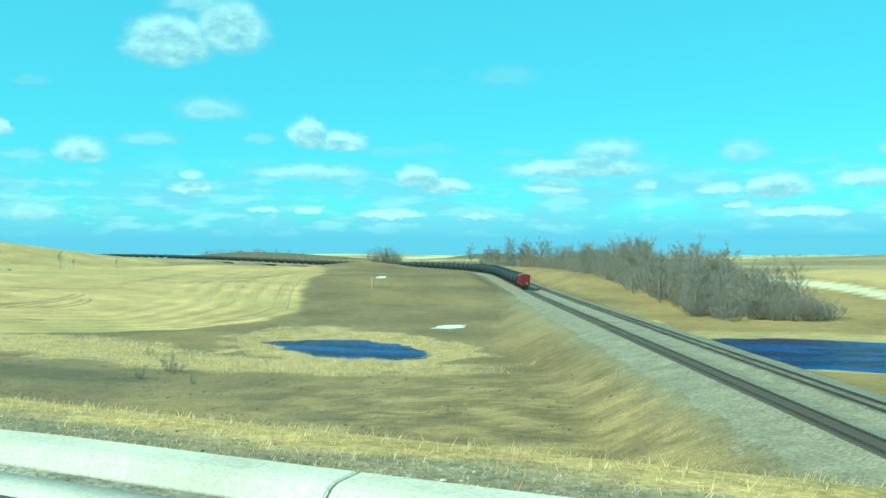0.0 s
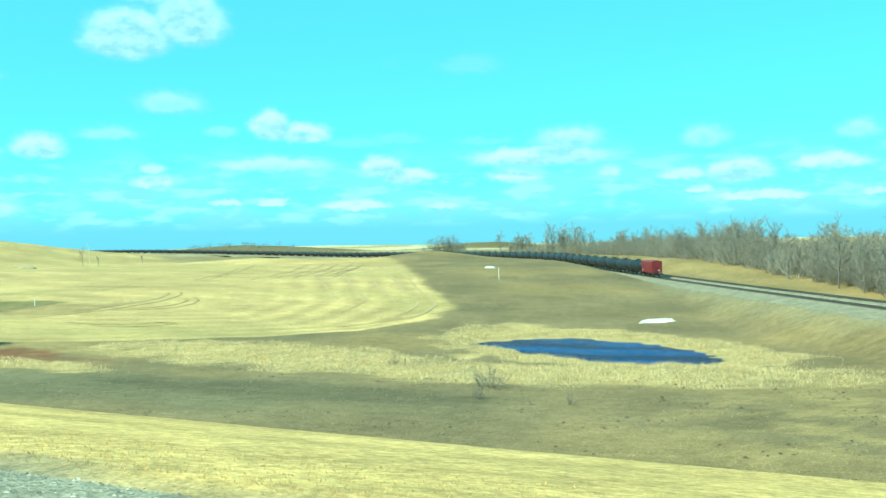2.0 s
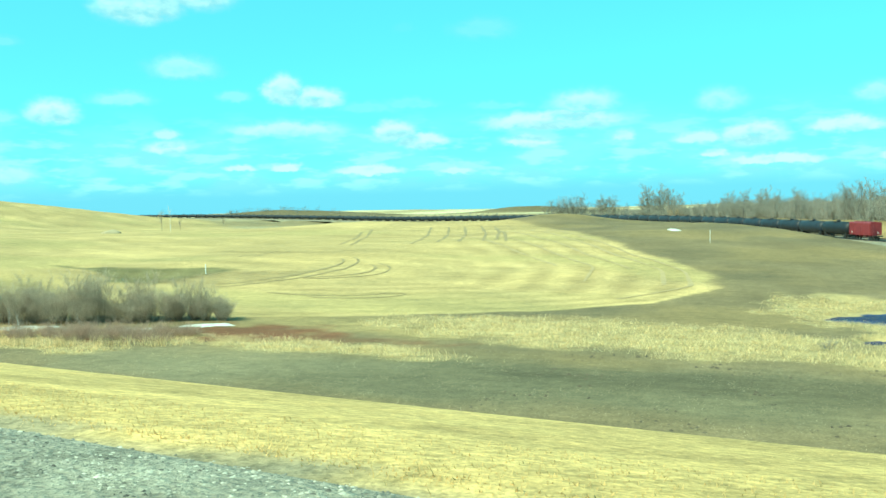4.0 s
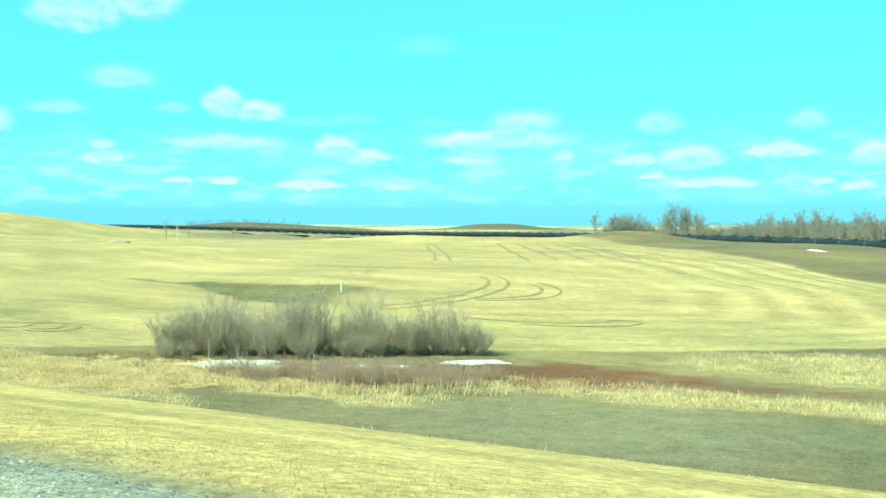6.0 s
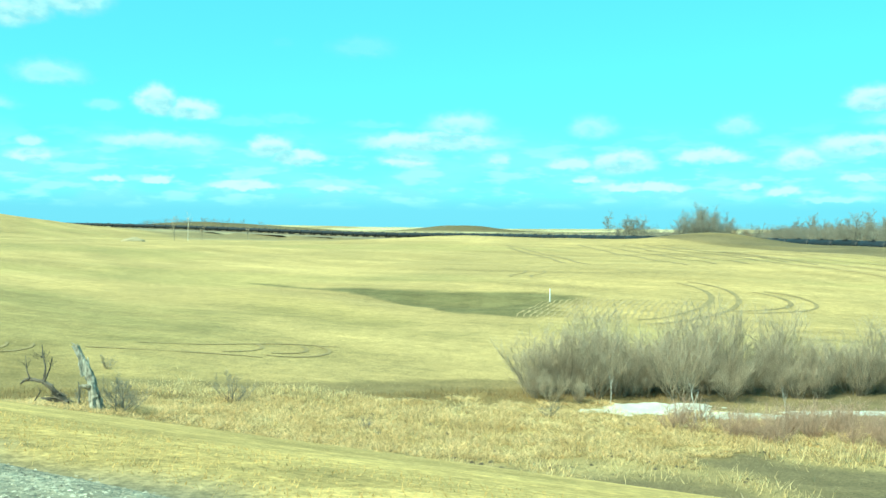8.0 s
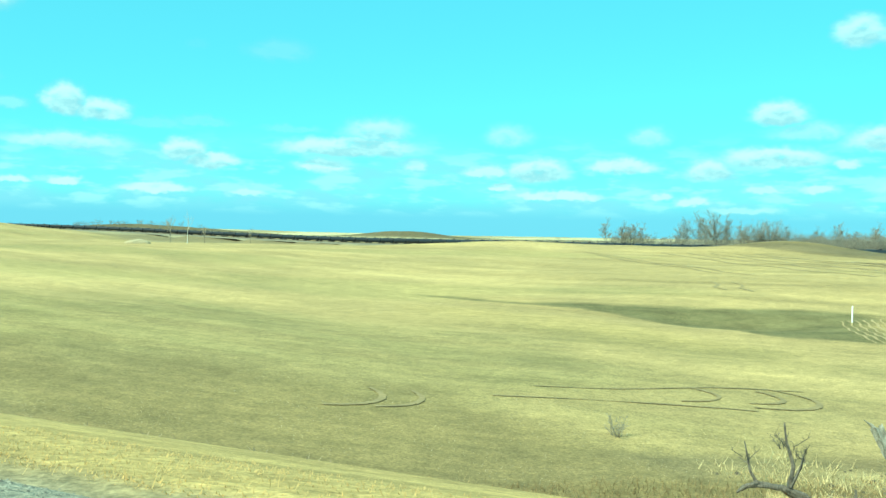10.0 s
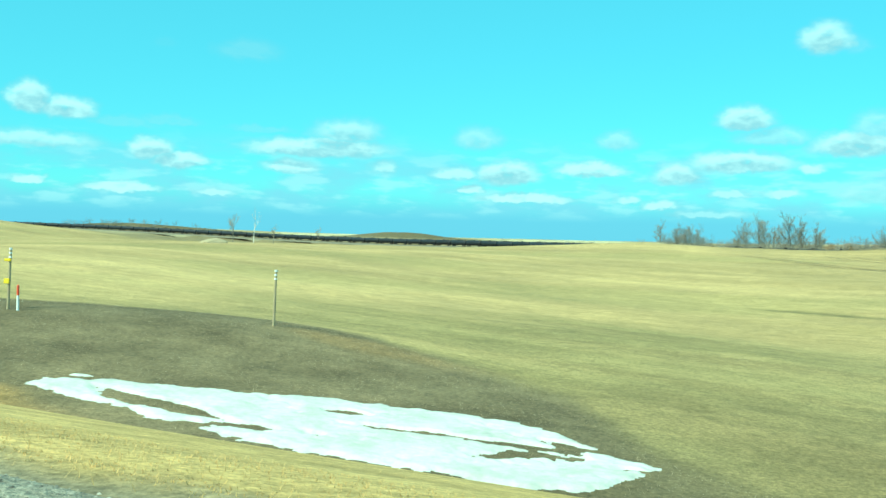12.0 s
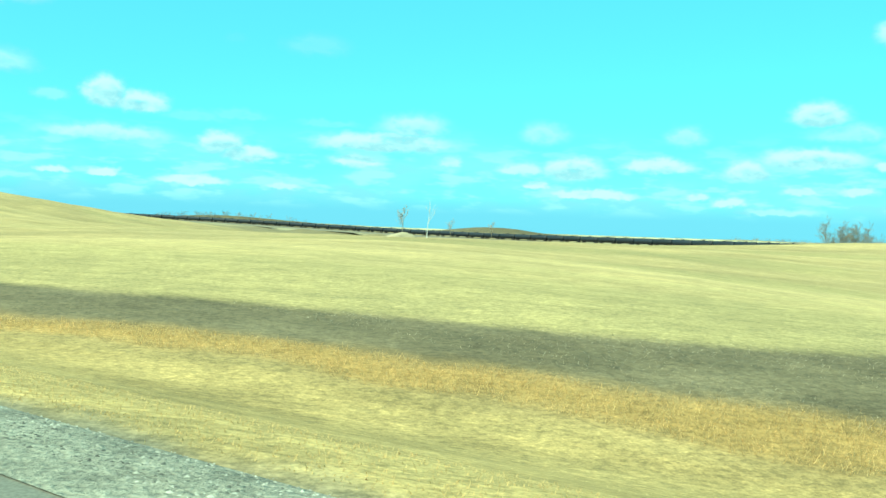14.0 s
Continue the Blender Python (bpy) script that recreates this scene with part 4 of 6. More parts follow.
def hopper_wagon():
    w = empty("hopper_wagon", Matrix(), "red covered hopper wagon at the tail of the train", "hopper wagon", "wagons of the train")
    bm = bmesh.new()
    prof = [(-1.55, 1.35), (-1.6, 4.62), (-1.25, 4.88), (1.25, 4.88), (1.6, 4.62), (1.55, 1.35)]
    ends = [[bm.verts.new((x, y, z)) for x, z in prof] for y in (-6.6, 6.6)]
    for k in range(6):
        bm.faces.new((ends[0][k], ends[0][(k + 1) % 6], ends[1][(k + 1) % 6], ends[1][k]))
    bm.faces.new(ends[0])
    bm.faces.new(ends[1][::-1])
    bmesh.ops.recalc_face_normals(bm, faces=bm.faces)
    part("body", bm, MAT_RED, w)
    for k in range(12):
        for sx in (-1.56, 1.56):
            bm = bmesh.new()
            box(bm, (0.09, 0.12, 3.0), (sx * 1.025, -6.2 + k * 12.4 / 11, 2.9))
            part("side_rib", bm, MAT_RED, w)
    bm = bmesh.new()
    for k in range(4):
        v = box(bm, (2.4, 2.2, 0.9), (0, -4.6 + k * 3.07, 1.2))
        for q in v:
            if q.co.z < 1.2:
                q.co.x *= 0.35
                q.co.y = (q.co.y - (-4.6 + k * 3.07)) * 0.4 - 4.6 + k * 3.07
    part("hopper_chute", bm, MAT_RED, w)
    bm = bmesh.new()
    for k in range(5):
        box(bm, (0.9, 2.0, 0.16), (0, -5 + k * 2.5, 4.93))
    part("hatch_covers", bm, MAT_RED, w)
    bm = bmesh.new()
    box(bm, (0.5, 15.4, 0.4), (0, 0, 1.05))
    for yy in (-7.4, 7.4):
        box(bm, (2.9, 0.4, 0.3), (0, yy, 1.1))
    box(bm, (0.25, 16.6, 0.22), (0, 0, 0.95))
    part("underframe", bm, MAT_UNDER, w)
    for yy in (-7.4, 7.4):
        bm = bmesh.new()
        for sx in (-1.35, -0.85):
            rod(bm, (sx, yy, 1.0), (sx, yy * 0.93, 4.3), 0.03, seg=5)
        for k in range(9):
            rod(bm, (-1.35, yy, 1.3 + 0.33 * k), (-0.85, yy, 1.3 + 0.33 * k), 0.022, seg=4)
        part("end_ladder", bm, MAT_RED, w)
    for k in range(2):
        for size, at in (((0.02, 0.8 - 0.2 * k, 0.14), (-1.66, 4.6, 2.2 - 0.3 * k)), ((0.45, 0.02, 0.12), (0.5, -6.63, 2.2 - 0.3 * k))):
            bm = bmesh.new()
            box(bm, size, at)
            part("marking_bar", bm, MAT_WHITE, w, "white painted marking bar")
    for yy in (-5.4, 5.4):
        wheelset(w, yy)
    return w


TAIL = 428.0


def pose_on_rail(s, half):
    x0, y0, z0, _, _ = rail_at(s - half)
    x1, y1, z1, _, _ = rail_at(s + half)
    d = Vector((float(x1 - x0), float(y1 - y0), float(z1 - z0)))
    return Matrix.Translation(((x0 + x1) / 2, (y0 + y1) / 2, (z0 + z1) / 2 + 0.18)) @ d.to_track_quat("Y", "Z").to_matrix().to_4x4()


red = hopper_wagon()
red.matrix_world = pose_on_rail(TAIL + 8.3, 5.4)
tanker = tank_wagon()
for k in range(78):
    m = pose_on_rail(TAIL + 16.6 + 9.3 + 18.6 * k, 6.4)
    if k == 0:
        tanker.matrix_world = m
    else:
        copy_thing(tanker, m)


# ---- water and snow ----
def puddle(name, inside, x0, x1, y0, y1, step, height, material, label, category, drape=False, kind="structure"):
    """A sheet over the cells whose centre lies inside a shape."""
    xs, ys = np.arange(x0, x1, step), np.arange(y0, y1, step)
    X, Y = np.meshgrid(xs, ys)
    m = inside(X, Y)
    Z = ground(X.ravel(), Y.ravel()).reshape(X.shape) + height * np.clip(m * 2.5, 0.0, 1) if drape else np.full(X.shape, height)
    i = np.arange(X.size).reshape(X.shape)
    keep = np.maximum(np.maximum(m[:-1, :-1], m[1:, 1:]), np.maximum(m[1:, :-1], m[:-1, 1:])) > 0
    f = np.stack([i[:-1, :-1], i[:-1, 1:], i[1:, 1:], i[1:, :-1]], -1)[keep]
    used, inv = np.unique(f, return_inverse=True)
    V = np.stack([X, Y, Z], -1).reshape(-1, 3)[used]
    return tagged(new(name, array_mesh(name, V, inv.reshape(-1, 4), material, True)), label, category, kind=kind)


puddle("pond", lambda x, y: 1.25 - pond_dip(x, y), -148, -70, 125, 190, 0.8, -0.55, MAT_WATER, "small deep-blue prairie pond rippled by wind", "pond")
puddle("pond", lambda x, y: 1.1 - pond_dip_far(x, y), -66, 25, 142, 222, 1.2, 0.2, MAT_WATER, "dark blue pond beyond the railway bank", "pond")


def ragged(x, y, cx, cy, rx, ry, turn):
    """Melting drift: an oval with a frayed rim."""
    return blob(x, y, cx, cy, rx, ry, turn, 0.35, 0.34, 1.1) - 0.5 - 0.2 * lumps(x, y, 0.5) - 0.05 * lumps(x, y, 0.21)


def ditch_drift(x, y):
    """The long drift in the ditch: two tongues that join, bare ground showing through."""
    fray = 0.32 * lumps(x, y, 1.3) + 0.28 * lumps(x, y, 0.5) + 0.22 * lumps(x + 7, y, 0.23)
    top = np.interp(x, (-368, -366, -364, -360, -355, -350, -347, -345, -343, -341), (101.6, 103.2, 103.9, 104.6, 105.9, 106.3, 106.5, 105.2, 103.4, 102.2))
    foot = np.interp(x, (-368, -366, -363, -360, -357, -353, -350, -345, -343, -341), (101.4, 101.1, 100.2, 99.2, 98.3, 97.5, 97.3, 97.1, 97.8, 101.6))
    edge = np.minimum(np.minimum(top - y, y - foot) * 1.1, np.minimum(x + 366.6, -340.8 - x))
    bare = 0.75 * blob(x, y, -360.9, 101.05, 3.6, 0.72, -17, 0.3, 0.3, 1.0) + 0.7 * blob(x, y, -353.5, 103.7, 1.2, 0.36, 4, 0.4, 0.5, 0.6)
    bare = bare + 0.75 * blob(x, y, -347.9, 102.3, 4.4, 0.34, 4, 0.4, 0.5, 0.7) + 0.6 * blob(x, y, -345.4, 101.3, 2.1, 0.8, 20, 0.5, 0.5, 0.6) + 0.65 * blob(x, y, -356.2, 99.35, 2.4, 0.42, 8, 0.5, 0.5, 0.6)
    bare = bare + 0.7 * blob(x, y, -344.0, 103.2, 2.0, 0.42, -14, 0.4, 0.4, 0.6)
    bare = bare + 0.6 * blob(x, y, -341.6, 101.2, 0.5, 0.16, 10, 0.4, 0.4, 0.5)
    return np.minimum(edge, 0.6) + fray * 0.75 - 0.1 - 1.2 * bare


DRIFTS = (
    (ditch_drift, (-370, -338, 95, 109), 0.11, 0.1, "long melting snow drift lying in the roadside ditch"),
    (lambda x, y: ragged(x, y, -365.6, 103.9, 0.55, 0.16, 12), (-368, -363, 102, 106), 0.08, 0.06, "ragged scrap of snow at the drift's end"),
    (lambda x, y: ragged(x, y, -104.5, 199.5, 3.4, 2.5, 42), (-112, -96, 193, 206), 0.3, 0.25, "small bright snow drift beside the pond"),
    (lambda x, y: np.maximum(ragged(x, y, -239, 114.8, 5.6, 2.2, 30), ragged(x, y, -232.5, 114.5, 5.0, 1.2, 20)), (-250, -224, 106, 124), 0.2, 0.15, "old snow at the willow thicket's foot"),
    (lambda x, y: ragged(x, y, -224, 119.6, 5.0, 0.9, 22), (-232, -216, 114, 126), 0.2, 0.1, "thin crescent of old snow before the willows"),
    (lambda x, y: ragged(x, y, -213, 127.2, 4.2, 1.5, 28), (-220, -206, 121, 134), 0.2, 0.15, "rounded snow remnant beside reddish sedge"),
    (lambda x, y: ragged(x, y, -184, 299, 1.4, 4.8, 24), (-194, -172, 286, 312), 0.3, 0.2, "narrow snow remnant in a fold of the slope"))
for inside, span, step, thick, label in DRIFTS:
    puddle("snow_patch", inside, *span, step, thick, MAT_SNOW, label, "snow", True, "")


# ---- trees and shrubs ----
def grow(rng, height, spread, trunk_r, levels, kids, lean=(0, 0), first=0.25, twig=0.012, droop=0.0):
    """Segments of a bare tree: start, end, radii, level."""
    segs = []

    def limb(p, d, length, r, level):
        n = 4 if level == 0 else (1 if level >= levels else 3)
        pts = [p]
        for k in range(n):
            d = d + np.array([rng.normal(0, 0.13), rng.normal(0, 0.13), rng.normal(0.04 - droop * level, 0.06)]) * (0.55 if level == 0 else 1.0)
            d = d / np.linalg.norm(d)
            q = pts[-1] + d * length / n
            ra, rb = r * (1 - 0.75 * k / n), r * (1 - 0.75 * (k + 1) / n)
            segs.append((pts[-1], q, max(ra, twig), max(rb, twig * 0.8), level))
            pts.append(q)
        if level >= levels:
            return
        for k in range(kids[level]):
            f = first + (1 - first) * (k + rng.random()) / kids[level] if level == 0 else 0.2 + 0.8 * rng.random()
            j = min(int(f * n), n - 1)
            at = pts[j] + (pts[j + 1] - pts[j]) * (f * n - j)
            a = rng.random() * 6.283
            out = np.array([math.cos(a), math.sin(a), 0.0])
            up = 0.75 + 0.5 * rng.random()
            nd = out * spread * (0.6 + 0.6 * rng.random()) + d * up * 0.6 + np.array([0, 0, 0.35])
            nd /= np.linalg.norm(nd)
            limb(at, nd, length * (0.36 + 0.3 * rng.random()) * (1.25 - 0.6 * f if level == 0 else 0.9), r * 0.5 * (1 - 0.4 * f), level + 1)

    d0 = np.array([lean[0], lean[1], 1.0])
    limb(np.zeros(3), d0 / np.linalg.norm(d0), height * 0.8, trunk_r, 0)
    return segs


def tree_kind(seed, height, spread, trunk_r, kids, bark, twigs, label, name="bare_tree", group="bare trees of the wood", lean=(0, 0), first=0.25, twig=0.02):
    rng = np.random.default_rng(seed)
    segs = grow(rng, height, spread, trunk_r, len(kids), kids, lean, first, twig)
    ob = empty(name, Matrix(), label, "tree", group)
    for nm, pick, mat, sides in (("trunk", lambda l: l <= 1, bark, 6), ("crown", lambda l: l > 1, twigs, 3)):
        S = [s for s in segs if pick(s[4])]
        if not S:
            continue
        v, f = tubes([s[0] for s in S], [s[1] for s in S], [s[2] for s in S], [s[3] for s in S], sides)
        c = new(nm, array_mesh(nm, v, f, mat, True))
        c.parent = ob
    return ob


def bush_segments(seed, height, spread, stems, branches, twigs, thick):
    """A many-stemmed bush: (start, end, radius, end radius) of its stems, and of its branches and twigs."""
    rng = np.random.default_rng(seed)
    wood, fine = [], []
    for _ in range(stems):
        a, lean = rng.random() * 6.283, radians(44) * rng.random() ** 0.7
        out = np.array([math.cos(a), math.sin(a), 0.0])
        foot = out * spread * 0.22 * rng.random() + np.array([rng.normal(0, 0.08), rng.normal(0, 0.08), -0.05]) * spread
        d = out * math.sin(lean) * spread / height * 1.7 + np.array([0, 0, math.cos(lean)])
        d /= np.linalg.norm(d)
        length = height * (0.66 + 0.34 * rng.random()) * (1.04 - 0.3 * (lean / radians(44)) ** 2)
        pts = [foot]
        for k in range(3):
            d = d + np.array([rng.normal(0, 0.09), rng.normal(0, 0.09), 0.05])
            d /= np.linalg.norm(d)
            pts.append(pts[-1] + d * length / 3)
            wood.append((pts[-2], pts[-1], thick * (1 - 0.28 * k), thick * (1 - 0.28 * (k + 1))))
        for _ in range(branches):
            f = 0.3 + 2.68 * rng.random() ** 0.8
            j = min(int(f), 2)
            p = pts[j] + (pts[j + 1] - pts[j]) * (f - j)
            b = d * 0.7 + np.array([rng.normal(0, 0.5), rng.normal(0, 0.5), 0.3])
            b /= np.linalg.norm(b)
            reach = height * (0.3 - 0.055 * f) * (0.6 + 0.8 * rng.random())
            q = p + b * reach
            fine.append((p, q, thick * 0.42, thick * 0.2))
            for _ in range(twigs):
                u = 0.15 + 0.85 * rng.random()
                w = b * 0.8 + np.array([rng.normal(0, 0.5), rng.normal(0, 0.5), 0.25])
                s = p + b * reach * u
                fine.append((s, s + w / np.linalg.norm(w) * height * 0.13 * (0.5 + rng.random()), thick * 0.2, thick * 0.09))
    return wood, fine


def joined(segs):
    return tubes([s[0] for s in segs], [s[1] for s in segs], [s[2] for s in segs], [s[3] for s in segs], 3)


def shrub_shape(seed, height, radius, stems, twig, subs):
    """The same bush as one mesh, for brush too far off to pick apart."""
    wood, fine = bush_segments(seed, height, radius, stems, subs, 3, twig * 2.4)
    return joined(wood + fine)


def shrub_kind(seed, height, radius, stems, material, label, name="willow_shrub", group="", twig=0.012, category="shrub", subs=6, twigs=5, bark=None):
    wood, fine = bush_segments(seed, height, radius, stems, subs, twigs, twig * 2.8)
    ob = empty(name, Matrix(), label, category, group)
    for nm, segs, mat in (("stem_clump", wood, bark or material), ("crown", fine, material)):
        v, f = joined(segs)
        c = new(nm, array_mesh(nm, v, f, mat, True))
        c.parent = ob
    return ob


def thicket(name, spots, shapes, material, label, seed):
    """Brush too far off to count, joined: spots are (x, y, size)."""
    r = np.random.default_rng(seed)
    V, F, n = [], [], 0
    P = np.array(spots)
    Z = ground(P[:, 0], P[:, 1]) - 0.1
    for k, (x, y, size) in enumerate(spots):
        v, f = shapes[k % len(shapes)]
        a = r.random() * 6.283
        c, s = math.cos(a) * size, math.sin(a) * size
        V.append(np.stack([x + v[:, 0] * c - v[:, 1] * s, y + v[:, 0] * s + v[:, 1] * c, Z[k] + v[:, 2] * size], 1))
        F.append(f + n)
        n += len(v)
    return tagged(new(name, array_mesh(name, np.concatenate(V), np.concatenate(F), material, True)), label, "brush", kind="stuff")


def on_ground(x, y, turn=0.0, size=1.0, sink=0.05):
    z = float(ground(np.array([x]), np.array([y]))[0]) - sink
    return pose(x, y, z, 0, 0, turn) @ Matrix.Scale(size, 4)


def put(ob, m):
    """The first use of a kind places it, later ones copy it."""
    if "placed" in PLACED.get(ob.name, ""):
        c = copy_thing(ob, m)
        c.matrix_basis = m
        return c
    PLACED[ob.name] = "placed"
    ob.matrix_basis = m
    return ob


PLACED = {}
rng = np.random.default_rng(5)
woods = [tree_kind(11 + k, h, sp, r, kids, MAT_BARK, MAT_TWIG, lab, first=0.1) for k, (h, sp, r, kids, lab) in enumerate((
    (13.0, 0.95, 0.22, (14, 9, 7), "leafless grey cottonwood with a broad open crown"),
    (15.0, 0.8, 0.25, (14, 9, 7), "tall leafless cottonwood with forked limbs"),
    (9.5, 0.75, 0.13, (10, 7, 7), "leafless grey poplar in the wood"),
    (8.0, 1.0, 0.11, (10, 7, 7), "low leafless ash at the wood's edge")))]
under = [shrub_kind(31 + k, h, r, 22, MAT_TWIG, "dense grey leafless brush under the trees", "brush", "brush of the wood", 0.02, subs=8, twigs=6, bark=MAT_BARK) for k, (h, r) in enumerate(((5.5, 5.0), (7.0, 5.6)))]
for k in range(230):
    s = 345 + 400 * rng.random()
    off = 32 + 32 * rng.random() + (6 if s > 560 else 0)
    x, y, z, dx, dy = (float(v) for v in rail_at(s, off))
    put(woods[int(rng.choice(4, p=(0.15, 0.11, 0.4, 0.34)))], on_ground(x, y, rng.random() * 360, (0.7 + 0.34 * rng.random()) * (0.85 if s < 400 else 1.0)))
far_shapes = [shrub_shape(61 + k, h, r, 10, 0.034, 5) for k, (h, r) in enumerate(((5.5, 4.6), (7.0, 5.0), (4.5, 4.4)))]


def along_line(s0, s1, o0, o1, power=1.0):
    s = s0 + (s1 - s0) * rng.random() ** power
    x, y, z, dx, dy = (float(v) for v in rail_at(s, o0 + (o1 - o0) * rng.random() + (6 if s > 560 else 0)))
    return x, y


spots = [(*along_line(400, 750, 31, 66), 0.9 + 0.75 * rng.random()) for _ in range(640)]
spots += [(*along_line(750, 900, 26, 60), 0.6 + 0.6 * rng.random()) for _ in range(80)]
spots += [(*along_line(875, 1065, 12, 28), 0.5 + 0.4 * rng.random()) for _ in range(70)]
spots += [(*along_line(1060, 1620, 25, 135), 0.4 + 0.7 * rng.random() ** 2) for _ in range(45)]
for cx, cy in ((-278, 630), (-291, 706), (-333, 709)):
    for _ in range(5):
        put(woods[int(rng.choice(3))], on_ground(cx + 9 * rng.normal(), cy + 6 * rng.normal(), rng.random() * 360, 0.85 + 0.35 * rng.random()))
    spots += [(cx + 11 * rng.normal(), cy + 6 * rng.normal(), 1.1 + 0.6 * rng.random()) for _ in range(16)]
spots += [(*along_line(520, 770, 30, 62), 1.0 + 0.6 * rng.random()) for _ in range(170)]
thicket("far_brush", spots, far_shapes, MAT_TWIG, "dense grey leafless brush of the far wood", 8)
# the dense near end of the wood
for k in range(130):
    s = 324 + 90 * rng.random()
    off = 33 + 24 * rng.random() + max(0.0, 340 - s) * 0.35
    x, y, z, dx, dy = (float(v) for v in rail_at(s, off))
    put(under[k % 2], on_ground(x, y, rng.random() * 360, 0.6 + 0.4 * rng.random()))
for k in range(80):
    x, y, z, dx, dy = (float(v) for v in rail_at(328 + 90 * rng.random(), 36 + 22 * rng.random()))
    put(woods[int(rng.choice(4, p=(0.12, 0.08, 0.4, 0.4)))], on_ground(x, y, rng.random() * 360, 0.6 + 0.3 * rng.random()))

for x, y, k, sz in ((-280, 628, 1, 1.35), (-274, 634, 0, 1.3), (-291, 705, 0, 1.5), (-286, 712, 1, 1.3), (-297, 700, 1, 1.2), (-332, 709, 1, 1.0), (-340, 714, 0, 0.9), (-326, 704, 0, 1.0), (-336, 700, 2, 1.2), (-111, 342, 1, 0.95), (-76, 268, 1, 1.0), (-70, 264, 0, 0.95)):
    put(woods[k], on_ground(x, y, 40 * sz * 9, sz))
for x, y, sz in ((-266, 431, 1.45), (-261, 433, 1.5), (-270, 430, 1.2), (-264, 435, 1.4), (-257, 431, 1.2)):
    put(under[1], on_ground(x, y, 50 * sz * 3, sz))

# orange-tinted willows beside the big trees
amber = shrub_kind(41, 6.0, 3.4, 24, MAT_ORANGETWIG, "orange-tinted leafless willow beside grey trees", "amber_willow", "orange willows at the wood", 0.03)
for s, off in ((745, 36), (752, 40), (760, 37), (768, 42), (738, 44)):
    x, y, z, dx, dy = (float(v) for v in rail_at(s, off))
    put(amber, on_ground(x, y, s * 7, 0.9 + 0.002 * (s - 738)))

# far trees and hedges along the plain
spots = []
for k in range(60):
    az, dist = radians(-52 + 50 * rng.random()), 1000 + 700 * rng.random()
    if dist * math.cos(az) > 1050:
        spots.append((-180 + dist * math.sin(az), dist * math.cos(az), 0.5 + 0.7 * rng.random() ** 2))
spots += [(-1130 + 110 * rng.normal(), 1400 + 30 * rng.normal(), 0.9 + 0.9 * rng.random()) for _ in range(34)]
spots += [(2200 * math.sin(a) + 60 * rng.normal(), 2200 * math.cos(a), 0.9 + 0.9 * rng.random()) for a in np.radians(-10.5 + 8 * rng.random(40))]
thicket("plain_brush", spots, far_shapes, MAT_TWIG, "scattered dark brush on the far plain", 9)

# willow thicket by the drain
willows = [shrub_kind(71 + k, h, r, 30, MAT_WILLOW, "dense leafless willow shrub in a roadside thicket", "willow_shrub", "willows of the thicket", 0.0105, subs=11, twigs=7, bark=MAT_WILLOWBARK) for k, (h, r) in enumerate(((6.0, 3.2), (7.0, 3.0), (5.0, 2.9)))]
for k in range(52):
    f = (k + 0.9 * rng.random()) / 52
    x = -250.5 + 36.0 * f
    y = 118.0 + 15.5 * f + rng.normal(0, 2.4) * math.sin(math.pi * (0.1 + 0.8 * f))
    put(willows[k % 3], on_ground(x, y, rng.random() * 360, (0.55 + 0.6 * rng.random() ** 1.3) * (0.76 + 0.32 * math.sin(math.pi * (0.2 + 0.7 * f)))))
for x, y, s in ((-247.5, 113.5, 0.55), (-245.5, 114.6, 0.5), (-249.5, 115.0, 0.6)):
    put(willows[2], on_ground(x, y, x * 31, s))
dogwood = [shrub_kind(91 + k, 1.9, 1.7, 24, MAT_DOGWOOD, "low reddish bare dogwood in front of the willows", "dogwood_shrub", "dogwoods before the thicket", 0.006, subs=6, twigs=4) for k in range(2)]
for k in range(120):
    f = rng.random()
    put(dogwood[k % 2], on_ground(-237 + 31 * f, 103.5 + 6.5 * f + 8.0 * rng.random(), rng.random() * 360, 0.8 + 0.6 * rng.random()))

# pale saplings at the snow's edge
sapling = tree_kind(151, 3.6, 0.6, 0.055, (6, 3), MAT_BIRCH, MAT_BARK, "pale leafless sapling beside old snow", "sapling", "saplings by the thicket", first=0.35, twig=0.012)
for x, y, s in ((-235.2, 110.6, 1.0), (-234.2, 109.4, 0.6), (-242.8, 115.0, 0.8), (-228.5, 116.0, 0.8)):
    put(sapling, on_ground(x, y, x * 57, s))

# single shrubs
small = shrub_kind(121, 2.3, 2.0, 11, MAT_TWIG, "small dark leafless shrub standing in dead grass", "small_shrub", "small shrubs", 0.008, subs=10, twigs=7, bark=MAT_DARKWOOD)
for x, y, s in ((-100.8, 107, 1.3), (-102.5, 108, 0.9), (-99, 99, 0.8), (-271.6, 101.3, 1.2), (-276.5, 93, 0.9), (-274.6, 90.8, 1.25), (-275.4, 92.2, 1.0), (-279.0, 92.0, 0.7), (-290, 109, 0.7), (-88, 97, 0.6), (-246.3, 107.6, 0.65), (-257.5, 97.2, 0.5), (-124, 126, 0.7)):
    put(small, on_ground(x, y, rng.random() * 360, s))

